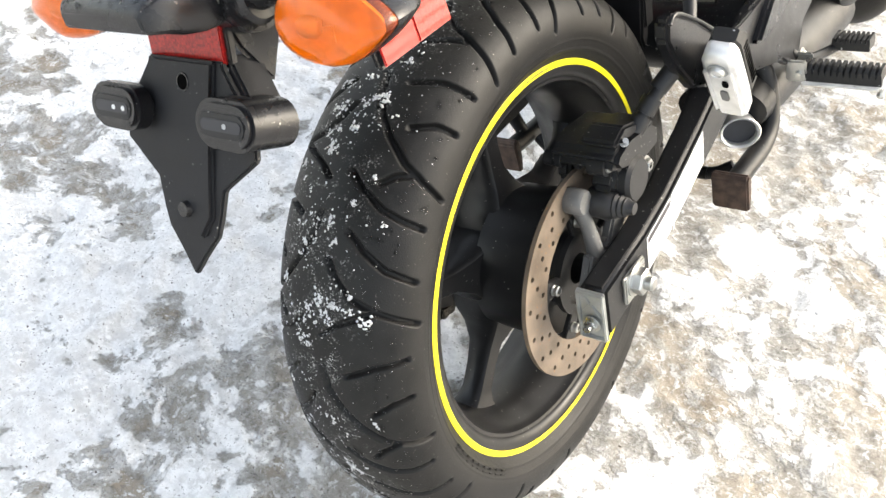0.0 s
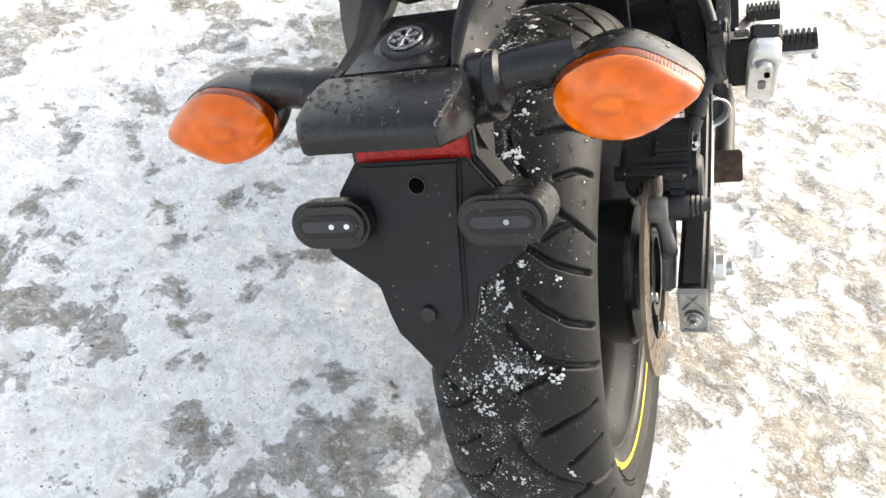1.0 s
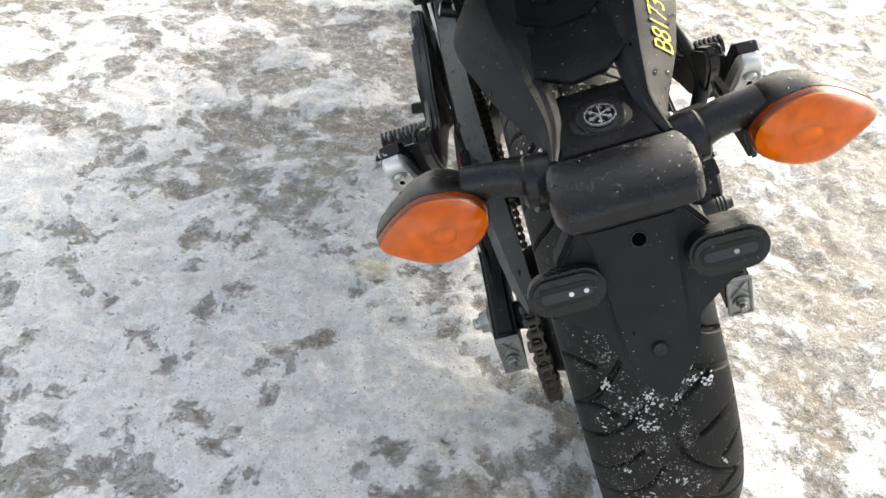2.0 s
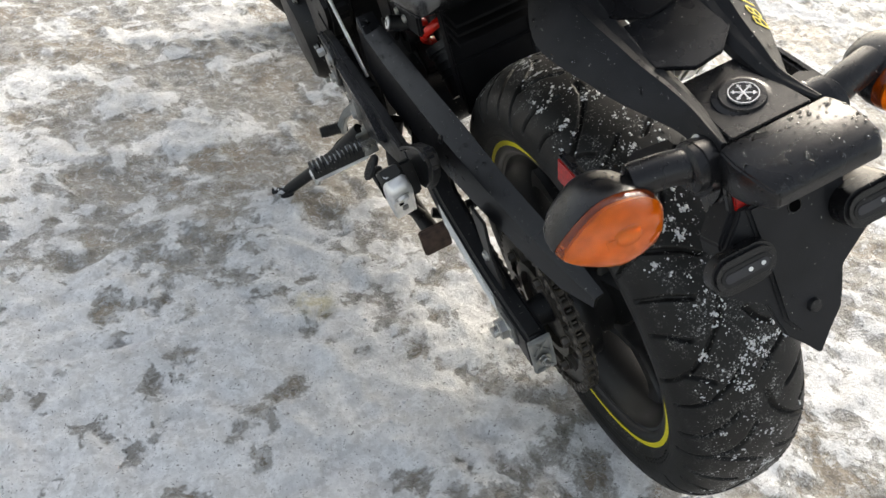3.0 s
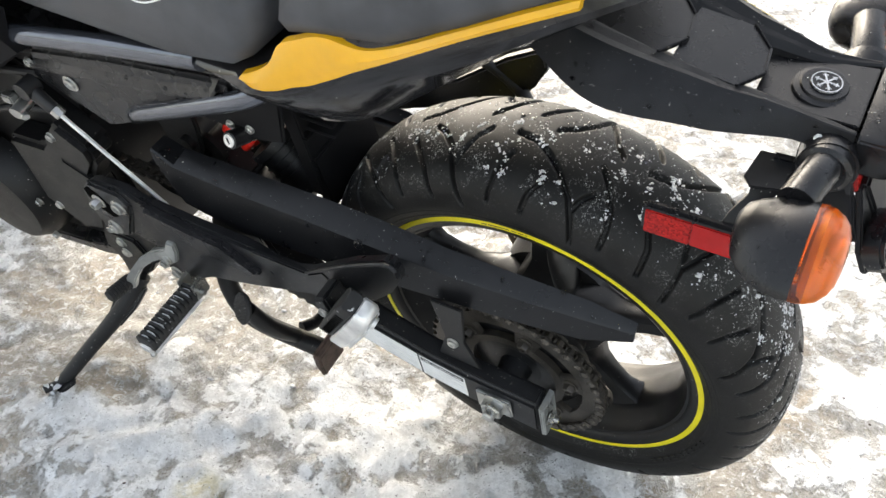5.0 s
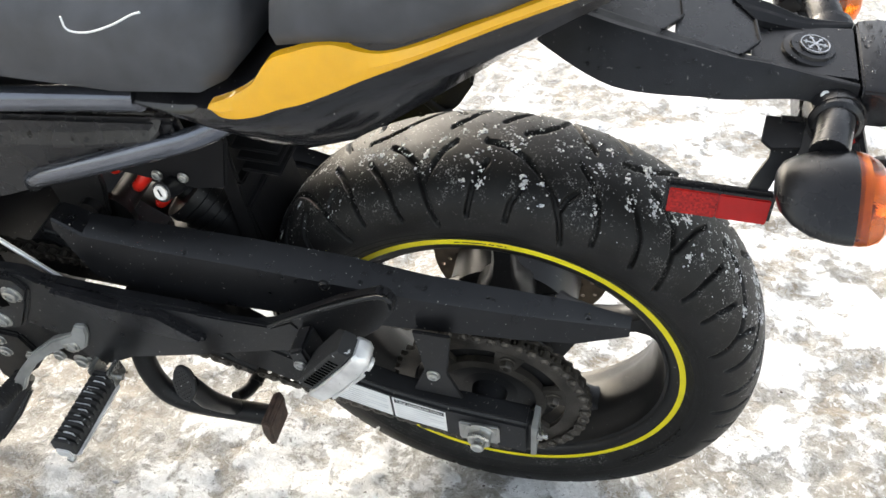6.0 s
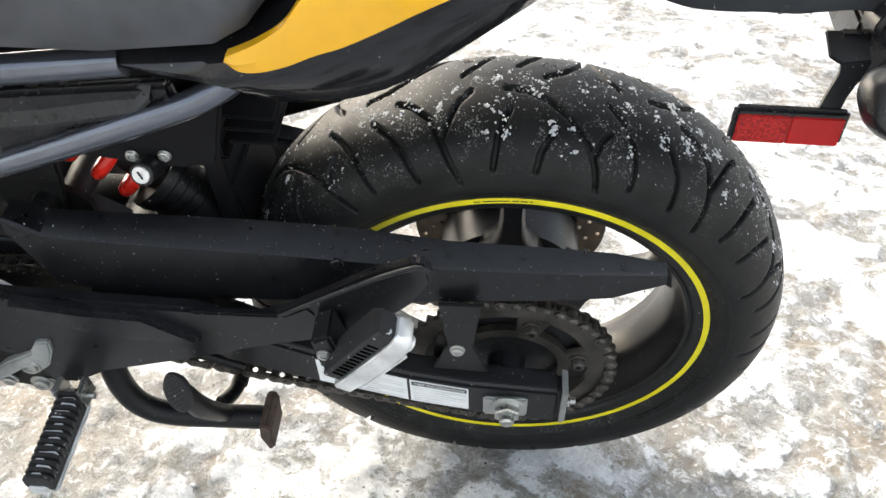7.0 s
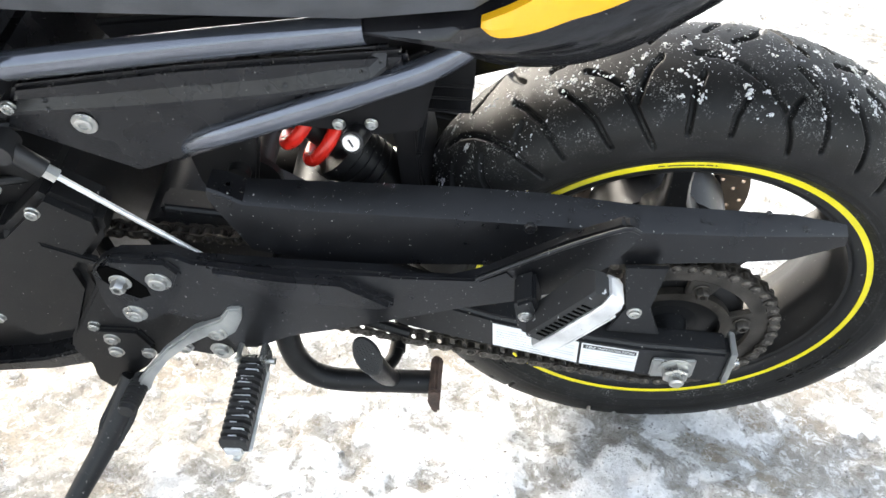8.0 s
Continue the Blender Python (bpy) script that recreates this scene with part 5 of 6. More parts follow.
def tail_arms():
    arms = {}
    # y; inner edge x, z; crease x, z; outer edge x, z
    shape = smooth_rows(((0.030, 0.040, 0.530, 0.050, 0.534, 0.060, 0.520), (-0.020, 0.034, 0.516, 0.053, 0.522, 0.064, 0.497), (-0.049, 0.031, 0.506, 0.057, 0.514, 0.071, 0.481), (-0.080, 0.030, 0.497, 0.060, 0.505, 0.087, 0.472),
                         (-0.110, 0.028, 0.487, 0.062, 0.497, 0.097, 0.465), (-0.141, 0.027, 0.477, 0.060, 0.488, 0.094, 0.459), (-0.172, 0.027, 0.467, 0.055, 0.478, 0.085, 0.453), (-0.200, 0.027, 0.460, 0.050, 0.468, 0.076, 0.446), (-0.231, 0.027, 0.454, 0.045, 0.461, 0.063, 0.440),
                         (-0.257, 0.029, 0.4490, 0.0415, 0.453, 0.052, 0.434), (-0.280, 0.034, 0.4480, 0.0430, 0.4495, 0.0495, 0.427), (-0.3005, 0.040, 0.4475, 0.0450, 0.4480, 0.0495, 0.420)), 3)
    for s in (-1, 1):
        rows = []
        for y, xi, zi, xc, zc, xo, zo in shape:
            w, h = xc - xi, zc - zi
            rows.append([(s * xi, y, zi - 0.010), (s * xi, y, zi - 0.0012), (s * (xi + 0.0015), y, zi), (s * (xi + w * 0.30), y, zi + h * 0.42), (s * (xi + w * 0.36), y, zi + h * 0.50), (s * (xi + w * 0.60), y, zi + h * 0.52), (s * (xi + w * 0.66), y, zi + h * 0.60),
                         (s * (xc - 0.0015), y, zc), (s * xc, y, zc - 0.0006), (s * (xc + (xo - xc) * 0.5), y, (zc + zo) / 2 + 0.0022), (s * (xo - 0.0015), y, zo + 0.003), (s * xo, y, zo + 0.0012),
                         (s * (xo - 0.001), y, zo), (s * (xo - 0.004), y, zo), (s * (xc + (xo - xc) * 0.4), y, (zc + zo) / 2 - 0.006), (s * (xi + 0.003), y, zi - 0.013)])
        arms[s] = part("tail_arm", loft(rows), plastic_matt, moto, "matt black plate-carrier arm wet with droplets", sharp=24)
        part("arm_rivet", bolt((s * 0.0500, -0.276, 0.4400), (s * 0.8, 0, 0.6), 0.0032, 0.002, 1.2, False), zinc, arms[s])
    deck = join(slab([(-0.036, -0.3005), (0.036, -0.3005), (0.030, -0.218), (-0.030, -0.218)], 0.006, Matrix.Translation((0, 0, 0.4415)), 0.001), plate([(-0.258, 0.443), (-0.3005, 0.4440), (-0.3005, 0.400), (-0.276, 0.400)], -0.045, 0.045, 0.002),
                lathe([(-0.006, 0), (-0.006, 0.0245), (-0.0025, 0.0235), (-0.0015, 0.0190), (0.0008, 0.0180), (0.0008, 0)], 36, (0, -0.266, 0.4510), turn_to((0, -0.12, 1))))
    dk = part("carrier_deck", deck, plastic, moto, "black deck between the carrier arms")
    ring = join(lathe([(0, 0.0152), (0, 0.0168), (0.0022, 0.0165), (0.0022, 0.0154)], 40, closed=True), *[block((0.0014, 0, 0), (0.0020, 0.0019, 0.0270), 0.0003, pose(0, 0, 0, 30 + 60 * k, 0, 0)) for k in range(3)],
                *[block((0.0014, 0.0105 * math.cos(radians(a)), 0.0105 * math.sin(radians(a))), (0.0020, 0.0062, 0.0015), 0.0003, pose(0, 0, 0, a + 90, 0, 0)) for a in (0, 60, 120, 180, 240, 300)])
    em_m = Matrix.Translation((0, -0.267, 0.4525)) @ turn_to((0, -0.12, 1))
    ring.transform(em_m @ Matrix.Scale(0.73, 4))
    cup = lathe([(0, 0), (0, 0.0160), (0.0008, 0.0160), (0.0008, 0)], 32)
    cup.transform(em_m @ Matrix.Scale(0.73, 4))
    em = part("round_emblem", cup, gloss_black, moto, "round black emblem")
    part("emblem_relief", ring, emblem_white, em, "silver ring and star relief")
    # two stepped shelves that rise towards the tail lamp, each with a blunt point and a folded lip
    for y0, y1, z, w in ((-0.222, -0.150, 0.4560, 0.0380), (-0.158, -0.060, 0.4750, 0.0400)):
        tilt = Matrix.Translation((0, y0, z)) @ pose(0, 0, 0, 14, 0, 0)
        run = y1 - y0
        pts = [(-w, run), (-w, 0.016), (-w * 0.30, 0.0), (w * 0.45, 0.004), (w, 0.024), (w, run)]
        sh = part("inner_shelf", slab(pts, 0.003, tilt, 0.0008), plastic, dk, "stepped black inner shelf")
        part("shelf_lip", join(*[slab([(a[0], a[1]), (b[0], b[1]), (b[0], b[1] + 0.0022), (a[0], a[1] + 0.0022)], 0.0052, tilt, 0.0006) for a, b in zip(pts[1:4], pts[2:5])]), plastic, sh)
    # writing on the right arm
    cu = bpy.data.curves.new("marker_writing", "FONT")
    cu.body = "B8173"
    cu.size, cu.align_x, cu.align_y, cu.extrude, cu.offset, cu.shear, cu.space_character = 0.0260, "CENTER", "CENTER", 0.0002, -0.0002, 0.22, 0.88
    cu.materials.append(marker)
    tx = new("marker_writing", cu)
    tx.parent = arms[1]
    crest, foot, back = Vector((0.060, -0.141, 0.488)), Vector((0.094, -0.141, 0.459)), Vector((0.050, -0.200, 0.468))
    n = (foot - crest).cross(crest - back).normalized()
    a_x = Vector((0.138, 0.940, 0.328)).normalized()
    a_x = (a_x - n * a_x.dot(n)).normalized()
    a_y = n.cross(a_x)
    at = Vector((0.0685, -0.1813, 0.4601))
    at -= n * (at - crest).dot(n)
    tx.matrix_basis = Matrix.Translation(at + Vector((0, 0, BASE)) + n * 0.0022) @ Matrix((a_x, a_y, n)).transposed().to_4x4()
    tagged(tx, "yellow paint-marker characters")
    return arms


tail_arms()


def plate_carrier():
    # hood over the reflector
    rows = []
    for y, w, zt, zb in ((-0.3030, 0.0510, 0.4480, 0.4140), (-0.312, 0.0530, 0.4495, 0.4130), (-0.325, 0.0545, 0.4500, 0.4145), (-0.340, 0.0535, 0.4495, 0.4185), (-0.3525, 0.0510, 0.4475, 0.4240), (-0.3600, 0.0475, 0.4445, 0.4262), (-0.3640, 0.0440, 0.4390, 0.4285)):
        h = zt - zb
        half = [(w * 0.95, zb), (w, zb + h * 0.13), (w * 0.992, zt - h * 0.30), (w * 0.955, zt - h * 0.08), (w * 0.86, zt)]
        rows.append([(-x, y, z) for x, z in half] + [(x, y, z) for x, z in half[::-1]])
    hood = part("carrier_hood", soften(loft(rows), 0.0015, 2, 40), plastic, moto, "rounded black plastic hood covered in droplets", sharp=38)
    part("neck", join(plate([(-0.262, 0.420), (-0.302, 0.440), (-0.308, 0.418), (-0.300, 0.390), (-0.280, 0.355), (-0.262, 0.385)], -0.046, 0.046, 0.003),
                      *[tube([(s * 0.040, -0.286, 0.420), (s * 0.062, -0.288, 0.424)], 0.023, 22, 1, 1.0) for s in (-1, 1)],
                      *[block((s * 0.054, -0.262, 0.408), (0.012, 0.034, 0.018), 0.003) for s in (-1, 1)]), plastic, hood)
    m = Matrix.Translation((0, -0.3030, 0.3970)) @ pose(0, 0, 0, 78, 0, 0)
    part("rear_reflector", slab([(-0.041, -0.0145), (0.041, -0.0145), (0.041, 0.018), (-0.041, 0.018)], 0.008, m, 0.001), prism_red, hood, "red prismatic reflector")
    part("reflector_frame", slab([(-0.045, -0.0170), (0.045, -0.0170), (0.045, 0.020), (-0.045, 0.020)], 0.006, m @ Matrix.Translation((0, 0, -0.001)), 0.001), plastic, hood)
    # licence plate bracket, sloping back as it goes down
    slope = math.degrees(math.atan(0.40))
    bm_m = Matrix.Translation((0, -0.3105, 0.386)) @ pose(0, 0, 0, 90 - slope, 0, 0)
    k = 1 / math.cos(math.radians(slope))
    half = [(0.041, 0.0), (0.042, -0.004), (0.052, -0.016), (0.072, -0.038), (0.073, -0.060), (0.038, -0.084), (0.033, -0.104), (0.028, -0.118), (0.013, -0.134), (0.0, -0.150)]
    pts = [(x, z * k) for x, z in half] + [(-x, z * k) for x, z in half[:-1][::-1]]
    back = slab(pts, 0.006, bm_m, 0.0015)
    mid = slab([(0.036, 0.0), (0.031, -0.046 * k), (0.027, -0.104 * k), (0.016, -0.120 * k), (-0.016, -0.120 * k), (-0.027, -0.104 * k), (-0.031, -0.046 * k), (-0.036, 0.0)], 0.010, bm_m, 0.0025)
    wing = [slab([(s * 0.040, 0.006), (s * 0.062, -0.024), (s * 0.062, -0.040), (s * 0.040, -0.040)], -0.030, bm_m, 0.002) for s in (-1, 1)]
    br = part("plate_bracket", join(back, mid, *wing), plastic_matt, moto, "pointed black licence plate bracket")
    # flat black disc painted as the dark inside of an uncut hole
    hole = lathe([(-0.0005, 0), (-0.0005, 0.0054), (0.0004, 0.0054), (0.0004, 0)], 20, (0, 0, 0), turn_to((0, 0, 1)))
    hole.transform(bm_m @ Matrix.Translation((0.004, -0.015 * k, 0.0102)))
    part("bracket_hole_shade", hole, hollow_shade, br)
    rimb = lathe([(0, 0.0053), (0, 0.0070), (0.0009, 0.0066), (0.0009, 0.0056)], 24, closed=True)
    rimb.transform(bm_m @ Matrix.Translation((0.004, -0.015 * k, 0.0098)) @ turn_to((0, 0, 1)))
    part("hole_rim", rimb, plastic, br)
    boss = lathe([(0, 0), (0, 0.0070), (0.006, 0.0055), (0.006, 0)], 16, (0, 0, 0), turn_to((0, 0, 1)))
    boss.transform(bm_m @ Matrix.Translation((0.000, -0.101 * k, 0.008)))
    part("bracket_boss", boss, plastic, br)
    for s, deep in ((-1, 0.017), (1, 0.044)):
        lm = Matrix.Translation((s * 0.0615 + 0.003, -0.342, 0.3575)) @ pose(0, 0, 0, 90 - slope, 0, 0) @ Matrix.Translation((0, 0, -deep + 0.008))
        lug = slab(stadium(0.060, 0.034, 10), deep, lm, 0.003)
        lg = part("mounting_lug", lug, plastic, moto)
        part("lug_rim", join(slab(stadium(0.046, 0.0165, 10), 0.0012, lm @ Matrix.Translation((0, 0, deep - 0.0005)), 0.0004)), satin_black, lg)
        # black sheet over the solid lug paints the shade inside its slot
        part("lug_slot_shade", slab(stadium(0.040, 0.0080, 8), 0.0006, lm @ Matrix.Translation((0, 0, deep + 0.0006)), 0), ink_and_hollow, lg)
        # pale discs painted as bright ground showing through the slot; nothing is pierced
        spots = [slab(stadium(0.0040, 0.0037, 6), 0.0006, lm @ Matrix.Translation((dx, 0, deep + 0.0010)), 0) for dx in ((0.003, 0.0145) if s < 0 else (0.004,))]
        part("slot_daylight", join(*spots), sticker if s < 0 else dim_slot_grey, lg, "pale disc painted as daylight through the slot")


plate_carrier()


# ---- indicators ----
def teardrop(n=28):
    """Outline (outwards, up) of an indicator seen from behind: round inside, pointed outside."""
    pts = []
    for a in np.linspace(0, 2 * math.pi, n, endpoint=False):
        c, q = math.cos(a), math.sin(a)
        x = 0.0455 * c
        taper = 1 - 0.62 * max(0.0, c) ** 1.6
        pts.append((x, 0.0292 * math.copysign(abs(q) ** 0.95, q) * taper))
    return pts


def indicator(s):
    cx, cz = 0.1440, 0.4170
    prof = teardrop()

    def ring(y, k, dx=0.0, dz=0.0):
        return [(s * (cx + dx + p * k), y, cz + dz + q * k) for p, q in prof]

    shell = loft([ring(-0.2950, 1.0), ring(-0.2900, 1.010), ring(-0.278, 0.975, 0, -0.0005), ring(-0.266, 0.89, -0.001, -0.001), ring(-0.255, 0.75, -0.003, -0.001), ring(-0.247, 0.56, -0.005, 0.000), ring(-0.2425, 0.28, -0.008, 0.001)])
    stalk = join(tube([(s * 0.058, -0.288, 0.426), (s * 0.080, -0.284, 0.432), (s * 0.112, -0.278, 0.432)], [0.0145, 0.0140, 0.0150], 18, 4), lathe([(0, 0), (0, 0.0205), (0.010, 0.0205), (0.013, 0.017), (0.013, 0)], 24, (s * 0.056, -0.288, 0.425), turn_to((s, 0.1, 0.1))))
    ind = part("turn_signal", join(shell, stalk), plastic, moto, "black turn signal on a rubber stalk", sharp=40)
    lens = loft([ring(-0.2952, 0.985), ring(-0.2990, 0.99), ring(-0.3055, 0.955), ring(-0.3125, 0.86), ring(-0.3180, 0.70, -0.002, -0.001), ring(-0.3212, 0.48, -0.003, -0.002), ring(-0.3225, 0.22, -0.004, -0.002)])
    lens_ob = part("lens", lens, amber, ind, "moulded clear amber lens", sharp=60)
    lens_ob.visible_shadow = False
    bulb = lathe([(-0.010, 0), (-0.009, 0.004), (-0.004, 0.006), (0.004, 0.006), (0.008, 0.004), (0.010, 0)], 20, (s * (cx - 0.008), -0.309, cz))
    part("bulb", bulb, alloy, ind)
    bowl = loft([ring(-0.3040, 0.93), ring(-0.3035, 0.90), ring(-0.2990, 0.80), ring(-0.2965, 0.45), ring(-0.2960, 0.2)])
    part("reflector_bowl", bowl, bowl_white, ind, "pale reflector bowl behind the lens")
    part("bulb_holder", block((s * (cx - 0.004), -0.301, cz - 0.004), (0.026, 0.009, 0.010), 0.002), bowl_white, ind)
    # side reflector on its bent strip
    m = Matrix.Translation((s * 0.1160, -0.206, 0.3725)) @ pose(0, 0, 0, 1.6, -s * 7.75, 0)
    ref = block((0, 0, 0.001), (0.009, 0.087, 0.032), 0.003)
    ref.transform(m)
    rf = part("side_reflector", ref, plastic, moto, "red side reflector in a black frame")
    lensb = [block((s * 0.0042, dy, -0.001), (0.003, w, 0.0250), 0.001) for dy, w in ((0.0203, 0.0400), (-0.0202, 0.0405))]
    for k, lb in enumerate(lensb):
        lb.transform(m)
        part("reflector_lens", lb, prism_red if k == 0 else red_lens, rf, "red reflector lens")
    strap = join(slab([(0.050, -0.268), (0.088, -0.262), (0.092, -0.240), (0.082, -0.232), (0.050, -0.236)] if s > 0 else [(-0.050, -0.268), (-0.050, -0.236), (-0.082, -0.232), (-0.092, -0.240), (-0.088, -0.262)], 0.003, Matrix.Translation((0, 0, 0.4120)), 0.0008),
                 loft([[(s * x, y0, z), (s * x, y1, z), (s * (x + 0.0030), y1, z), (s * (x + 0.0030), y0, z)] for x, y0, y1, z in ((0.086, -0.262, -0.240, 0.4140), (0.090, -0.258, -0.240, 0.4060), (0.104, -0.246, -0.230, 0.3950), (0.110, -0.242, -0.226, 0.3850))]))
    part("reflector_strap", strap, satin_black, rf)
    part("strap_bolt", bolt((s * 0.0720, -0.249, 0.4122), (0, 0, -1), 0.005, 0.005, 1.2), zinc, rf)


indicator(-1)
indicator(1)


# ---- right side: caliper, hose, muffler, pedal ----
def right_side():
    bridge = plate([(0.100, 0.112), (0.104, 0.136), (0.086, 0.150), (0.036, 0.157), (0.008, 0.151), (0.000, 0.140), (0.010, 0.127), (0.060, 0.110)], 0.076, 0.156, 0.006)
    cal = [bridge, plate([(0.092, 0.150), (0.034, 0.168), (0.012, 0.160), (0.010, 0.154), (0.086, 0.144)], 0.112, 0.152, 0.003), plate([(0.080, 0.070), (0.094, 0.125), (0.020, 0.138), (0.004, 0.110), (0.020, 0.075)], 0.122, 0.148, 0.005),
           plate([(0.088, 0.082), (0.094, 0.125), (0.020, 0.138), (0.012, 0.110), (0.030, 0.085)], 0.078, 0.094, 0.004), lathe([(0.130, 0), (0.130, 0.027), (0.156, 0.026), (0.160, 0.022), (0.160, 0)], 30, (0, 0.040, 0.104))]
    cb = part("brake_caliper", join(*cal), satin_black, moto, "black rear brake caliper")
    part("slide_pin", tube([(0.074, 0.010, 0.135), (0.140, 0.014, 0.131)], 0.0036, 12, 1), zinc, cb, "steel pad pin")
    for x0, x1, r in ((0.070, 0.080, 0.0085), (0.084, 0.091, 0.0095), (0.106, 0.112, 0.0080), (0.122, 0.142, 0.0115)):
        part("pin_collar", lathe([(x0, 0), (x0, r), (x1 - 0.001, r), (x1, r * 0.8), (x1, 0)], 18, (0, 0.012, 0.133)), satin_black, cb)
    part("pin_cap", bolt((0.142, 0.012, 0.133), (1, 0, 0), 0.0065, 0.003, 1.1, False), zinc, cb)
    boot = lathe([(0.118, 0), (0.118, 0.016), (0.140, 0.0175), (0.147, 0.014), (0.149, 0.0145), (0.152, 0.012), (0.154, 0.0125), (0.157, 0.010), (0.159, 0.0105), (0.162, 0.008), (0.168, 0.0065), (0.168, 0)], 24, (0, 0.010, 0.088))
    part("slider_boot", boot, cable, cb, "ribbed rubber slider boot")
    part("bleed_screw", join(lathe([(0, 0), (0, 0.005), (0.006, 0.005), (0.006, 0.003), (0.014, 0.003), (0.014, 0)], 12, (0.150, 0.030, 0.150), turn_to((0.5, -0.5, 0.6)))), zinc, cb)
    carrier = plate([(0.060, 0.070), (0.030, 0.024), (-0.010, 0.030), (-0.030, -0.005), (0.000, -0.030), (0.045, -0.010), (0.085, 0.050), (0.105, 0.115), (0.085, 0.118)], 0.112, 0.124, 0.003)
    ca = part("caliper_carrier", carrier, cast_grey, cb, "grey cast caliper carrier")
    part("carrier_knuckle", join(lathe([(0.102, 0), (0.102, 0.012), (0.105, 0.014), (0.122, 0.014), (0.125, 0.012), (0.125, 0)], 20, (0, -0.012, 0.100)), tube([(0.114, -0.010, 0.094), (0.118, -0.002, 0.060), (0.120, 0.004, 0.025)], [0.009, 0.008, 0.010], 12, 4)), cast_grey, ca)
    part("caliper_bolt", bolt((0.150, 0.075, 0.100), (1, 0, 0), 0.0075, 0.007), zinc, cb)
    part("brake_hose", join(tube([(0.148, 0.066, 0.150), (0.158, 0.085, 0.172), (0.170, 0.115, 0.195), (0.172, 0.150, 0.222), (0.155, 0.200, 0.262), (0.130, 0.29, 0.300), (0.110, 0.36, 0.300)], 0.0072, 12, 6),
                            *[lathe([(-0.009, 0), (-0.009, 0.0105), (0.009, 0.0105), (0.009, 0)], 16, p, turn_to((0.3, 0.6, 0.7))) for p in ((0.149, 0.068, 0.152), (0.156, 0.080, 0.168))],
                            lathe([(-0.012, 0), (-0.012, 0.0100), (0.012, 0.0100), (0.012, 0)], 16, (0.165, 0.103, 0.187), turn_to((0.4, 0.6, 0.6)))), cable, cb, "black rubber brake hose")
    # muffler under the engine with its outlet
    body = loft([[(0.115 + 0.062 * math.cos(a), y, 0.010 + h * math.sin(a) + dz) for a in np.linspace(0, 2 * math.pi, 24, endpoint=False)] for y, h, dz in ((0.385, 0.034, -0.005), (0.43, 0.050, -0.01), (0.58, 0.060, -0.02), (0.82, 0.056, -0.035))])
    mf = part("muffler", body, engine_paint, moto, "dark underslung muffler")
    yz = [(0.025 * math.cos(a), 0.020 * math.sin(a)) for a in np.linspace(0, 2 * math.pi, 28, endpoint=False)]
    d = Vector((0.45, -0.86, 0.22)).normalized()
    sd = d.cross(Vector((0, 0, 1))).normalized()
    ud = sd.cross(d)
    c = Vector((0.156, 0.342, -0.004))
    rim = [[c + d * k + (sd * a + ud * b) * f for a, b in yz] for k, f in ((-0.060, 0.95), (0.0, 1.0), (0.004, 1.06), (0.006, 1.0), (0.003, 0.88), (-0.05, 0.82))]
    part("outlet_trim", loft(rim, cap=False), alloy, mf, "bright oval outlet trim")
    # black disc across the pipe mouth paints the shade inside the outlet
    part("outlet_shade", loft([[c + d * k + (sd * a + ud * b) * 0.89 for a, b in yz] for k in (-0.014, -0.010)]), ink_and_hollow, mf)
    # brake pedal and hoses ahead of the right peg
    pad = []
    for k in range(8):
        for dx, top in ((-0.0032, 0.018), (-0.0024, 0.024), (0.0012, 0.024), (0.0020, 0.018)):
            pad.append([(0.2045 + 0.0066 * k + dx, y, z) for y, z in ((0.589, 0.006), (0.619, 0.006), (0.619, top), (0.589, top))])
    pad = loft(pad)
    bp = part("brake_pedal", pad, peg_rubber, moto, "ribbed rear brake pedal")
    part("pedal_arm", tube([(0.205, 0.600, 0.006), (0.192, 0.560, 0.010), (0.186, 0.500, 0.030), (0.180, 0.46, 0.06)], 0.007, 12, 5), satin_black, bp)
    part("master_cylinder", join(tube([(0.165, 0.445, 0.11), (0.160, 0.40, 0.215)], 0.012, 14, 1), block((0.160, 0.395, 0.235), (0.026, 0.030, 0.036), 0.004)), satin_black, bp)
    for pts, r in (([(0.10, 0.22, 0.40), (0.13, 0.30, 0.33), (0.14, 0.42, 0.30), (0.13, 0.60, 0.30)], 0.008), ([(0.12, 0.33, 0.36), (0.150, 0.40, 0.25), (0.155, 0.45, 0.16)], 0.0065), ([(0.09, 0.20, 0.39), (0.11, 0.36, 0.28), (0.12, 0.50, 0.20)], 0.009)):
        part("hose", tube(pts, r, 10, 6), cable, bp)
    part("right_crankcase", lathe([(0.120, 0), (0.120, 0.120), (0.170, 0.112), (0.186, 0.090), (0.190, 0)], 48, (0, 0.83, 0.09)), engine_paint, moto, "round black clutch cover")


right_side()


# ---- front half, ahead of what the camera passes ----
def steered(bm):
    """The front wheel is turned to the left on the stand."""
    bm.transform(Matrix.Translation((0, 1.46, 0)) @ Matrix.Rotation(math.radians(34), 4, "Z") @ Matrix.Translation((0, -1.43, 0)))
    return bm


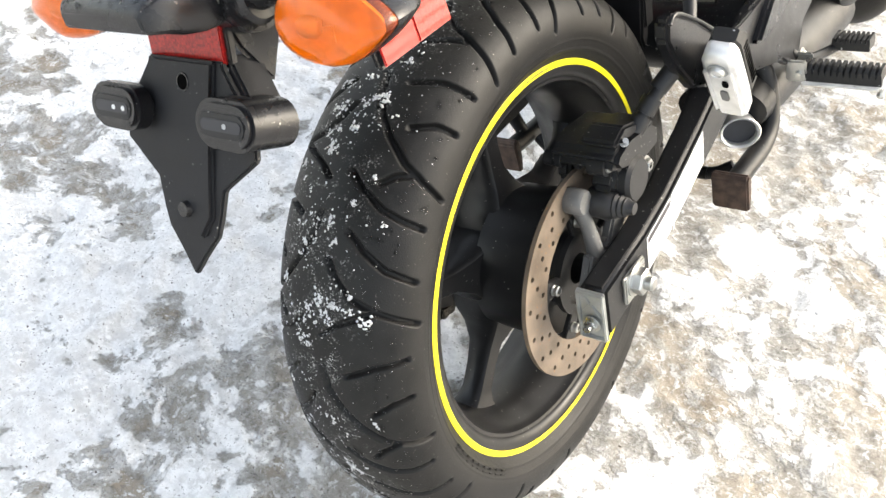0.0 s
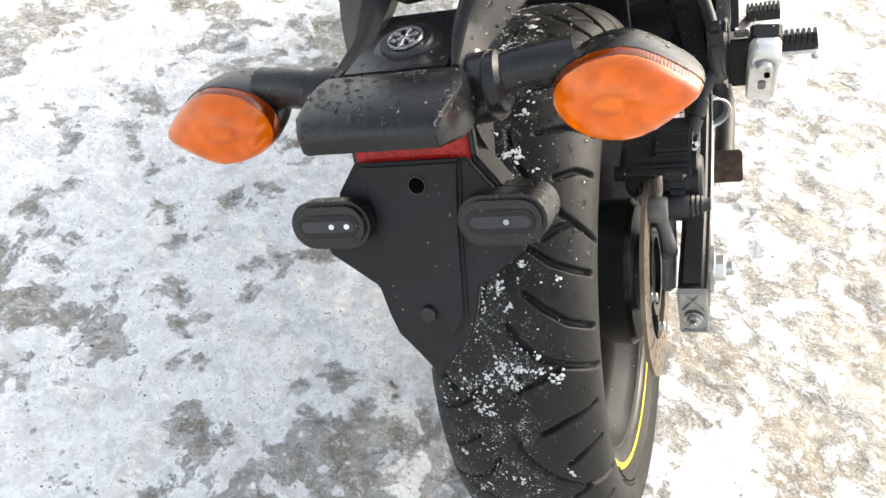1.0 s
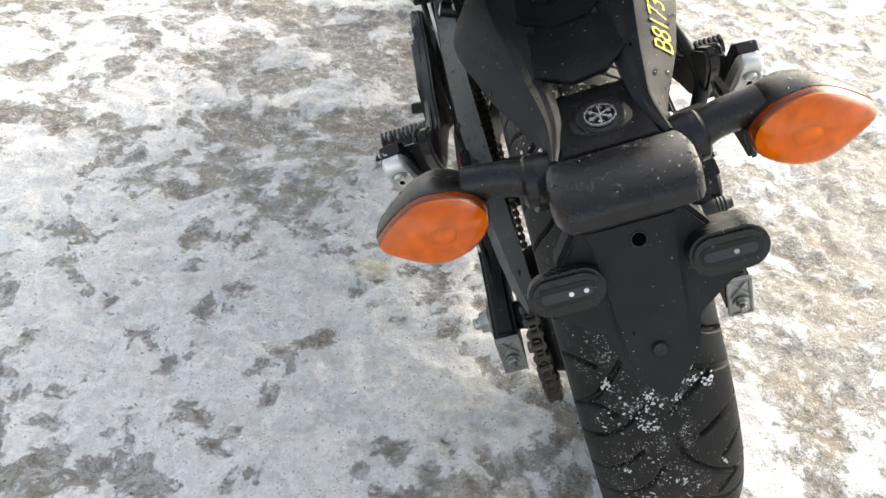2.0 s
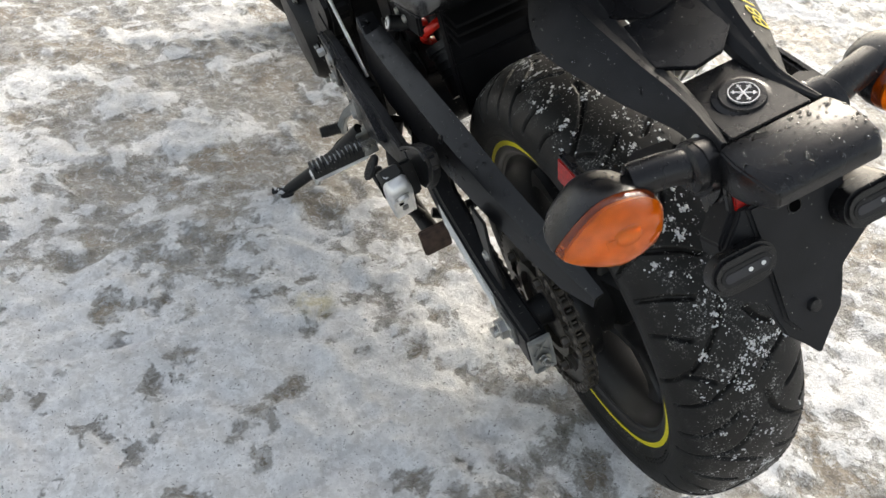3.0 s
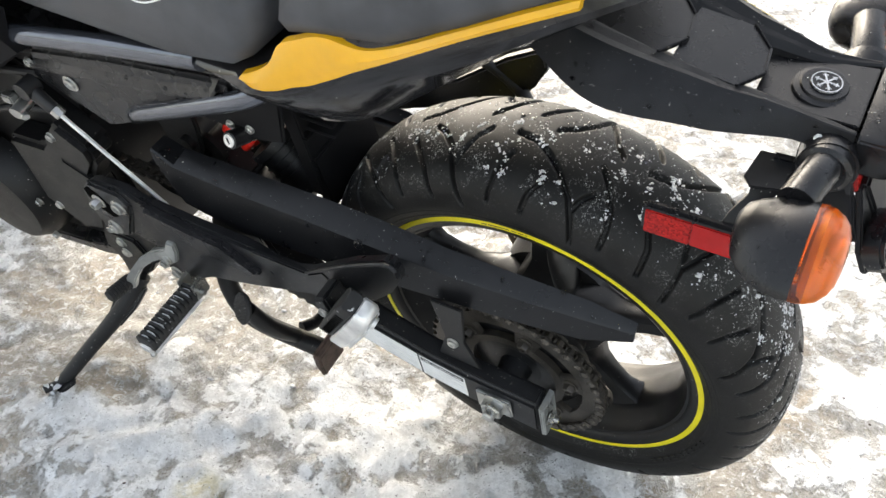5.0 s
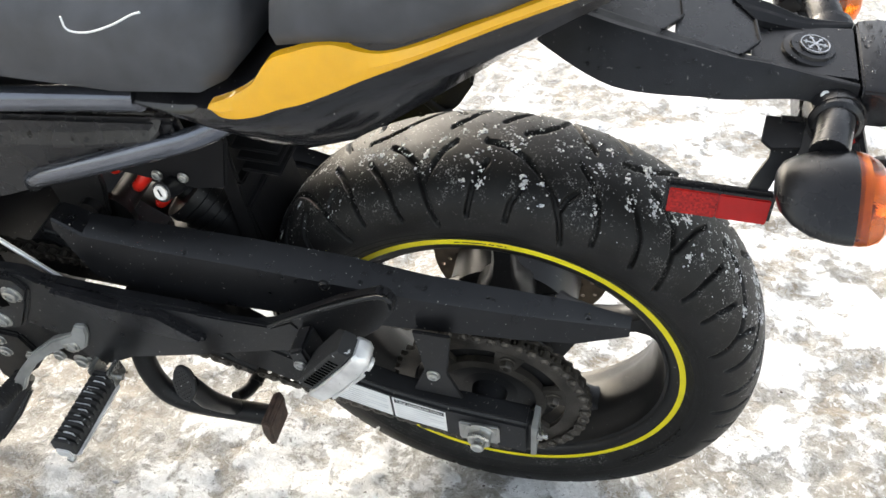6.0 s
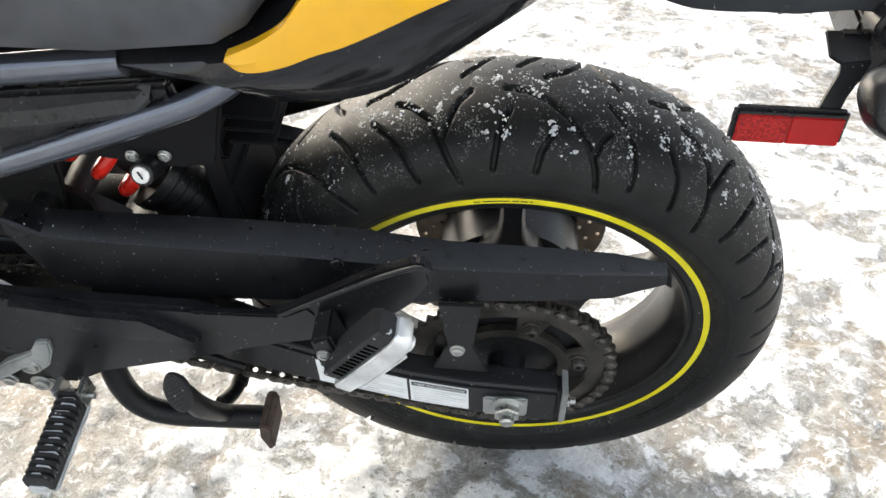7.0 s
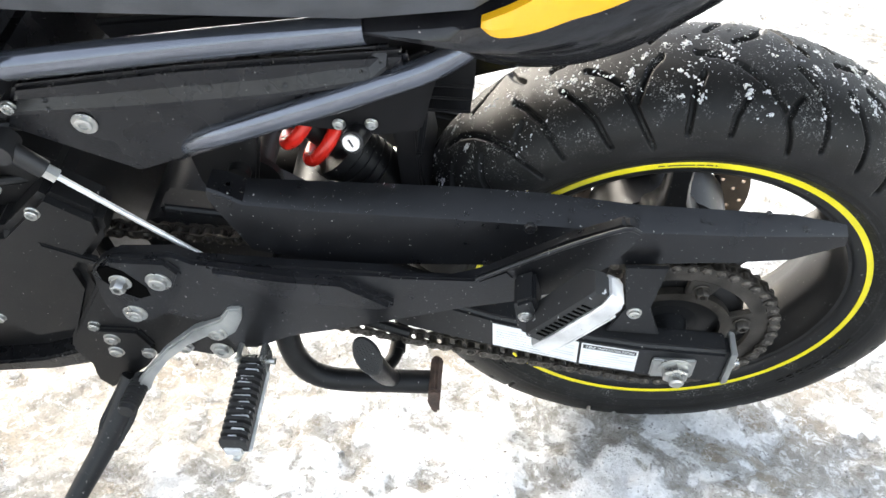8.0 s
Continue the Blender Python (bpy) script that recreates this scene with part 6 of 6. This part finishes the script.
def front_half():
    ty = [(0.060 * math.sin(a), 0.245 + 0.055 * math.cos(a)) for a in np.linspace(-2.0, 2.0, 24).tolist()]
    fw = part("front_wheel", steered(lathe([(-0.05, 0.20), (-0.052, 0.222), (0.052, 0.222), (0.05, 0.20), (0.02, 0.185), (-0.02, 0.185)], 80, (0, 1.440, -0.010), closed=True)), rim_paint, moto, "black front wheel")
    part("front_tyre", steered(lathe(ty, 90, (0, 1.440, -0.010), closed=True)), rubber, fw, "black front tyre")
    for k in range(5):
        a = 2 * math.pi * k / 5
        part("front_spoke", steered(tube([(0, 1.440 + 0.03 * math.cos(a), -0.010 + 0.03 * math.sin(a)), (0, 1.440 + 0.195 * math.cos(a), -0.010 + 0.195 * math.sin(a))], [0.020, 0.012], 10, 1)), rim_paint, fw)
    for s in (-1, 1):
        part("fork_leg", steered(tube([(s * 0.095, 1.440, -0.010), (s * 0.095, 1.23, 0.50)], 0.024, 18, 1)), engine_paint, moto, "black fork leg")
        part("handlebar", tube([(s * 0.06, 1.16, 0.62), (s * 0.18, 1.12, 0.68), (s * 0.34, 1.04, 0.67)], 0.012, 12, 4), satin_black, moto)
    rows = []
    for y, w, z0, z1 in ((1.10, 0.17, 0.05, 0.62), (1.22, 0.20, 0.06, 0.66), (1.36, 0.18, 0.20, 0.66), (1.50, 0.13, 0.34, 0.60), (1.60, 0.06, 0.40, 0.52)):
        half = [(w * 0.7, z0), (w, z0 + 0.08), (w * 0.95, (z0 + z1) / 2), (w * 0.7, z1 - 0.03), (w * 0.3, z1)]
        rows.append([(-x, y, z) for x, z in half] + [(x, y, z) for x, z in half[::-1]])
    part("front_fairing", loft(rows), gloss_black, moto, "black front fairing", sharp=50)
    part("front_mudguard", steered(loft([[(w * math.cos(a), 1.440 + (0.315 + 0.012 * math.sin(a)) * math.cos(b), -0.010 + (0.315 + 0.012 * math.sin(a)) * math.sin(b)) for a in np.linspace(0, 2 * math.pi, 12, endpoint=False).tolist()] for b, w in ((0.5, 0.05), (0.9, 0.065), (1.4, 0.07), (2.0, 0.065), (2.5, 0.045))])), plastic, moto, "black front mudguard", sharp=60)


front_half()


# ---- clinging snow and water ----
def scatter(name, places, make, mat, parent, label):
    """Many small pieces set on a surface, as one mesh."""
    verts, faces = [], []
    for co, normal, spin in places:
        bm = make()
        bm.transform(Matrix.Translation(co) @ Vector((0, 0, 1)).rotation_difference(normal).to_matrix().to_4x4() @ Matrix.Rotation(spin, 4, "Z"))
        k = len(verts)
        bm.verts.index_update()
        verts += [tuple(v.co) for v in bm.verts]
        faces += [[k + v.index for v in f.verts] for f in bm.faces]
        bm.free()
    me = bpy.data.meshes.new(name)
    me.from_pydata(verts, [], faces)
    me.polygons.foreach_set("use_smooth", [True] * len(me.polygons))
    me.materials.append(mat)
    ob = new(name, me)
    if parent:
        ob.parent = under(parent)
    return tagged(ob, label, kind="stuff")


LUMPS = [(0.004, -1.11, 0.009), (0.021, -1.11, 0.008), (0.050, -1.14, 0.009), (0.036, -1.115, 0.007), (0.015, -0.93, 0.006), (0.005, -0.87, 0.007), (0.027, -0.81, 0.005), (0.052, -1.49, 0.006), (0.020, -0.50, 0.009), (-0.026, -0.54, 0.008), (-0.010, -1.25, 0.005),
         (-0.048, -0.10, 0.007), (-0.033, -0.54, 0.006), (-0.017, -0.68, 0.008), (0.006, 0.07, 0.008), (-0.026, 0.24, 0.008), (-0.053, -0.72, 0.007), (-0.010, -0.43, 0.006), (-0.003, -0.19, 0.005), (-0.056, 0.04, 0.005), (0.000, -0.60, 0.007)]  # across, round the axle, size


def tyre_snow():
    """Flat ragged flakes in clumps over the left and middle of the tread, with a few larger lumps."""
    rng = random.Random(5)
    xs, rs = tyre_profile(np.linspace(-0.70, 0.70, 400))
    places, sizes = [], []

    def stick(x, th, size):
        if abs(x) > 0.074:
            return
        r = float(np.interp(x, xs, rs))
        slope = float(np.interp(x + 0.001, xs, rs) - np.interp(x - 0.001, xs, rs)) / 0.002
        nr = Vector((-slope, math.sin(th), math.cos(th))).normalized()
        places.append((Vector((x, r * math.sin(th), r * math.cos(th) + BASE)), nr, rng.uniform(0, 6.28)))
        sizes.append(size)

    def clump(x, th, wide):
        lean, aspect = rng.uniform(0, 3.14), rng.uniform(0.35, 0.9)
        for k in range(max(1, int((wide / 0.0011) ** 1.55))):
            u, v = rng.gauss(0, 0.5) * wide, rng.gauss(0, 0.5) * wide * aspect
            dx, dy = u * math.cos(lean) - v * math.sin(lean), u * math.sin(lean) + v * math.cos(lean)
            stick(x + dx, th + dy / 0.31, min(0.0030, rng.uniform(0.0005, 0.0013) + 0.10 * wide * rng.random()))

    tries = made = 0
    while made < 1500 and tries < 60000:
        tries += 1
        th, x = rng.uniform(0, 2 * math.pi), rng.gauss(-0.014, 0.028)
        n = noise.noise(Vector((math.cos(th) * 9, math.sin(th) * 9, x * 45))) + 0.5 * noise.noise(Vector((math.cos(th) * 28, math.sin(th) * 28, x * 130 + 7)))
        if abs(x) < 0.070 and n > 0.02 + 0.34 * rng.random():
            made += 1
            clump(x, th, min(0.0065, 0.0012 * math.exp(rng.gauss(0.0, 0.75))))
    for k in range(2600):
        stick(rng.gauss(-0.014, 0.030), rng.uniform(0, 2 * math.pi), rng.uniform(0.00025, 0.0006))
    for x, th, wide in LUMPS:
        clump(x, th, wide)
    it = iter(sizes)
    scatter("snow_crumb", places, lambda: blob(rng, next(it), rng.uniform(0.25, 0.6) * 0.8), snow, rear_wheel, "white flakes and lumps of snow stuck to the tread")


tyre_snow()


def water_material():
    m = bpy.data.materials.new("water")
    m.use_nodes = True
    b = m.node_tree.nodes["Principled BSDF"]
    b.inputs["Base Color"].default_value = (1, 1, 1, 1)
    b.inputs["Roughness"].default_value = 0.02
    b.inputs["IOR"].default_value = 1.33
    b.inputs["Transmission Weight"].default_value = 1.0
    return m


water = water_material()


def dew(ob, count, seed, r0=0.0006, r1=0.0019, least=0.25):
    """Drops of meltwater on the upward faces of a part."""
    rng = random.Random(seed)
    me = ob.data
    me.calc_loop_triangles()
    tris, weights = [], []
    for t in me.loop_triangles:
        if t.normal.z > least and t.area > 1e-9:
            tris.append(t)
            weights.append(t.area)
    if not tris:
        return
    places, sizes = [], []
    for t in rng.choices(tris, weights, k=count):
        a, b, c = (me.vertices[i].co for i in t.vertices)
        u, v = rng.random(), rng.random()
        if u + v > 1:
            u, v = 1 - u, 1 - v
        places.append((a + (b - a) * u + (c - a) * v, Vector(t.normal), rng.uniform(0, 6.28)))
        sizes.append(r0 + (r1 - r0) * rng.random() ** 2.5)
    it = iter(sizes)

    def drop():
        bm = bmesh.new()
        bmesh.ops.create_icosphere(bm, subdivisions=2, radius=1)
        bmesh.ops.delete(bm, geom=[v for v in bm.verts if v.co.z < -0.3], context="VERTS")
        r = next(it)
        bm.transform(Matrix.Diagonal((r * rng.uniform(0.9, 1.35), r, r * 0.6, 1)))
        return bm
    scatter("water_drop", places, drop, water, ob, "beads of meltwater")


def tyre_drops():
    """Beads of water on the bare right shoulder of the tyre."""
    rng = random.Random(77)
    xs, rs = tyre_profile(np.linspace(-0.70, 0.70, 400))
    places = []
    for k in range(620):
        th, x = rng.uniform(-2.3, 0.2), rng.uniform(0.015, 0.078)
        r = float(np.interp(x, xs, rs))
        slope = float(np.interp(x + 0.001, xs, rs) - np.interp(x - 0.001, xs, rs)) / 0.002
        nr = Vector((-slope, math.sin(th), math.cos(th))).normalized()
        places.append((Vector((x, r * math.sin(th), r * math.cos(th) + BASE)), nr, rng.uniform(0, 6.28)))

    def drop():
        bm = bmesh.new()
        bmesh.ops.create_icosphere(bm, subdivisions=2, radius=1)
        bmesh.ops.delete(bm, geom=[v for v in bm.verts if v.co.z < -0.3], context="VERTS")
        r = 0.0007 + 0.0018 * rng.random() ** 2.5
        bm.transform(Matrix.Diagonal((r * rng.uniform(0.9, 1.4), r, r * 0.6, 1)))
        return bm
    scatter("water_drop", places, drop, water, rear_wheel, "beads of meltwater")


tyre_drops()


def ground_crumbs():
    """Loose crumbs of snow and specks of grit on the trodden ground."""
    rng = random.Random(12)
    tree = bpy.data.objects["ground"]
    for name, mat, count, lo, hi, label in (("loose_snow", snow, 1500, 0.0008, 0.0042, "loose white crumbs of snow on the ice"), ("grit", rust, 900, 0.0006, 0.0022, "brown grit strewn on the ice")):
        places, sizes = [], []
        while len(places) < count:
            x, y = rng.uniform(-1.3, 1.6), rng.uniform(-0.8, 2.2)
            if noise.noise(Vector((x * 5, y * 5, 0))) < rng.uniform(-0.5, 0.5):
                continue
            hit, co, nr, _ = tree.ray_cast(Vector((x, y, 0.2)), Vector((0, 0, -1)))
            if hit:
                places.append((co, nr, rng.uniform(0, 6.28)))
                sizes.append(lo + (hi - lo) * rng.random() ** 4)
        it = iter(sizes)
        scatter(name, places, lambda: blob(rng, next(it), rng.uniform(0.4, 0.8)), mat, None, label)


ground_crumbs()


def all_dew():
    for i, (name, count, r1) in enumerate((("carrier_hood", 150, 0.0027), ("carrier_deck", 40, 0.0016), ("tail_arm", 170, 0.0022), ("tail_arm.001", 170, 0.0022), ("chain_guard", 130, 0.0032), ("side_panel", 70, 0.0024),
                                           ("plate_bracket", 30, 0.0014), ("turn_signal", 36, 0.0015), ("turn_signal.001", 36, 0.0015), ("mounting_lug", 16, 0.0014), ("mounting_lug.001", 20, 0.0016), ("tail_body", 60, 0.0020), ("panel_step", 70, 0.0030), ("footpeg_hanger", 40, 0.0018))):
        dew(bpy.data.objects[name], count, 40 + i, 0.0005, r1)


all_dew()
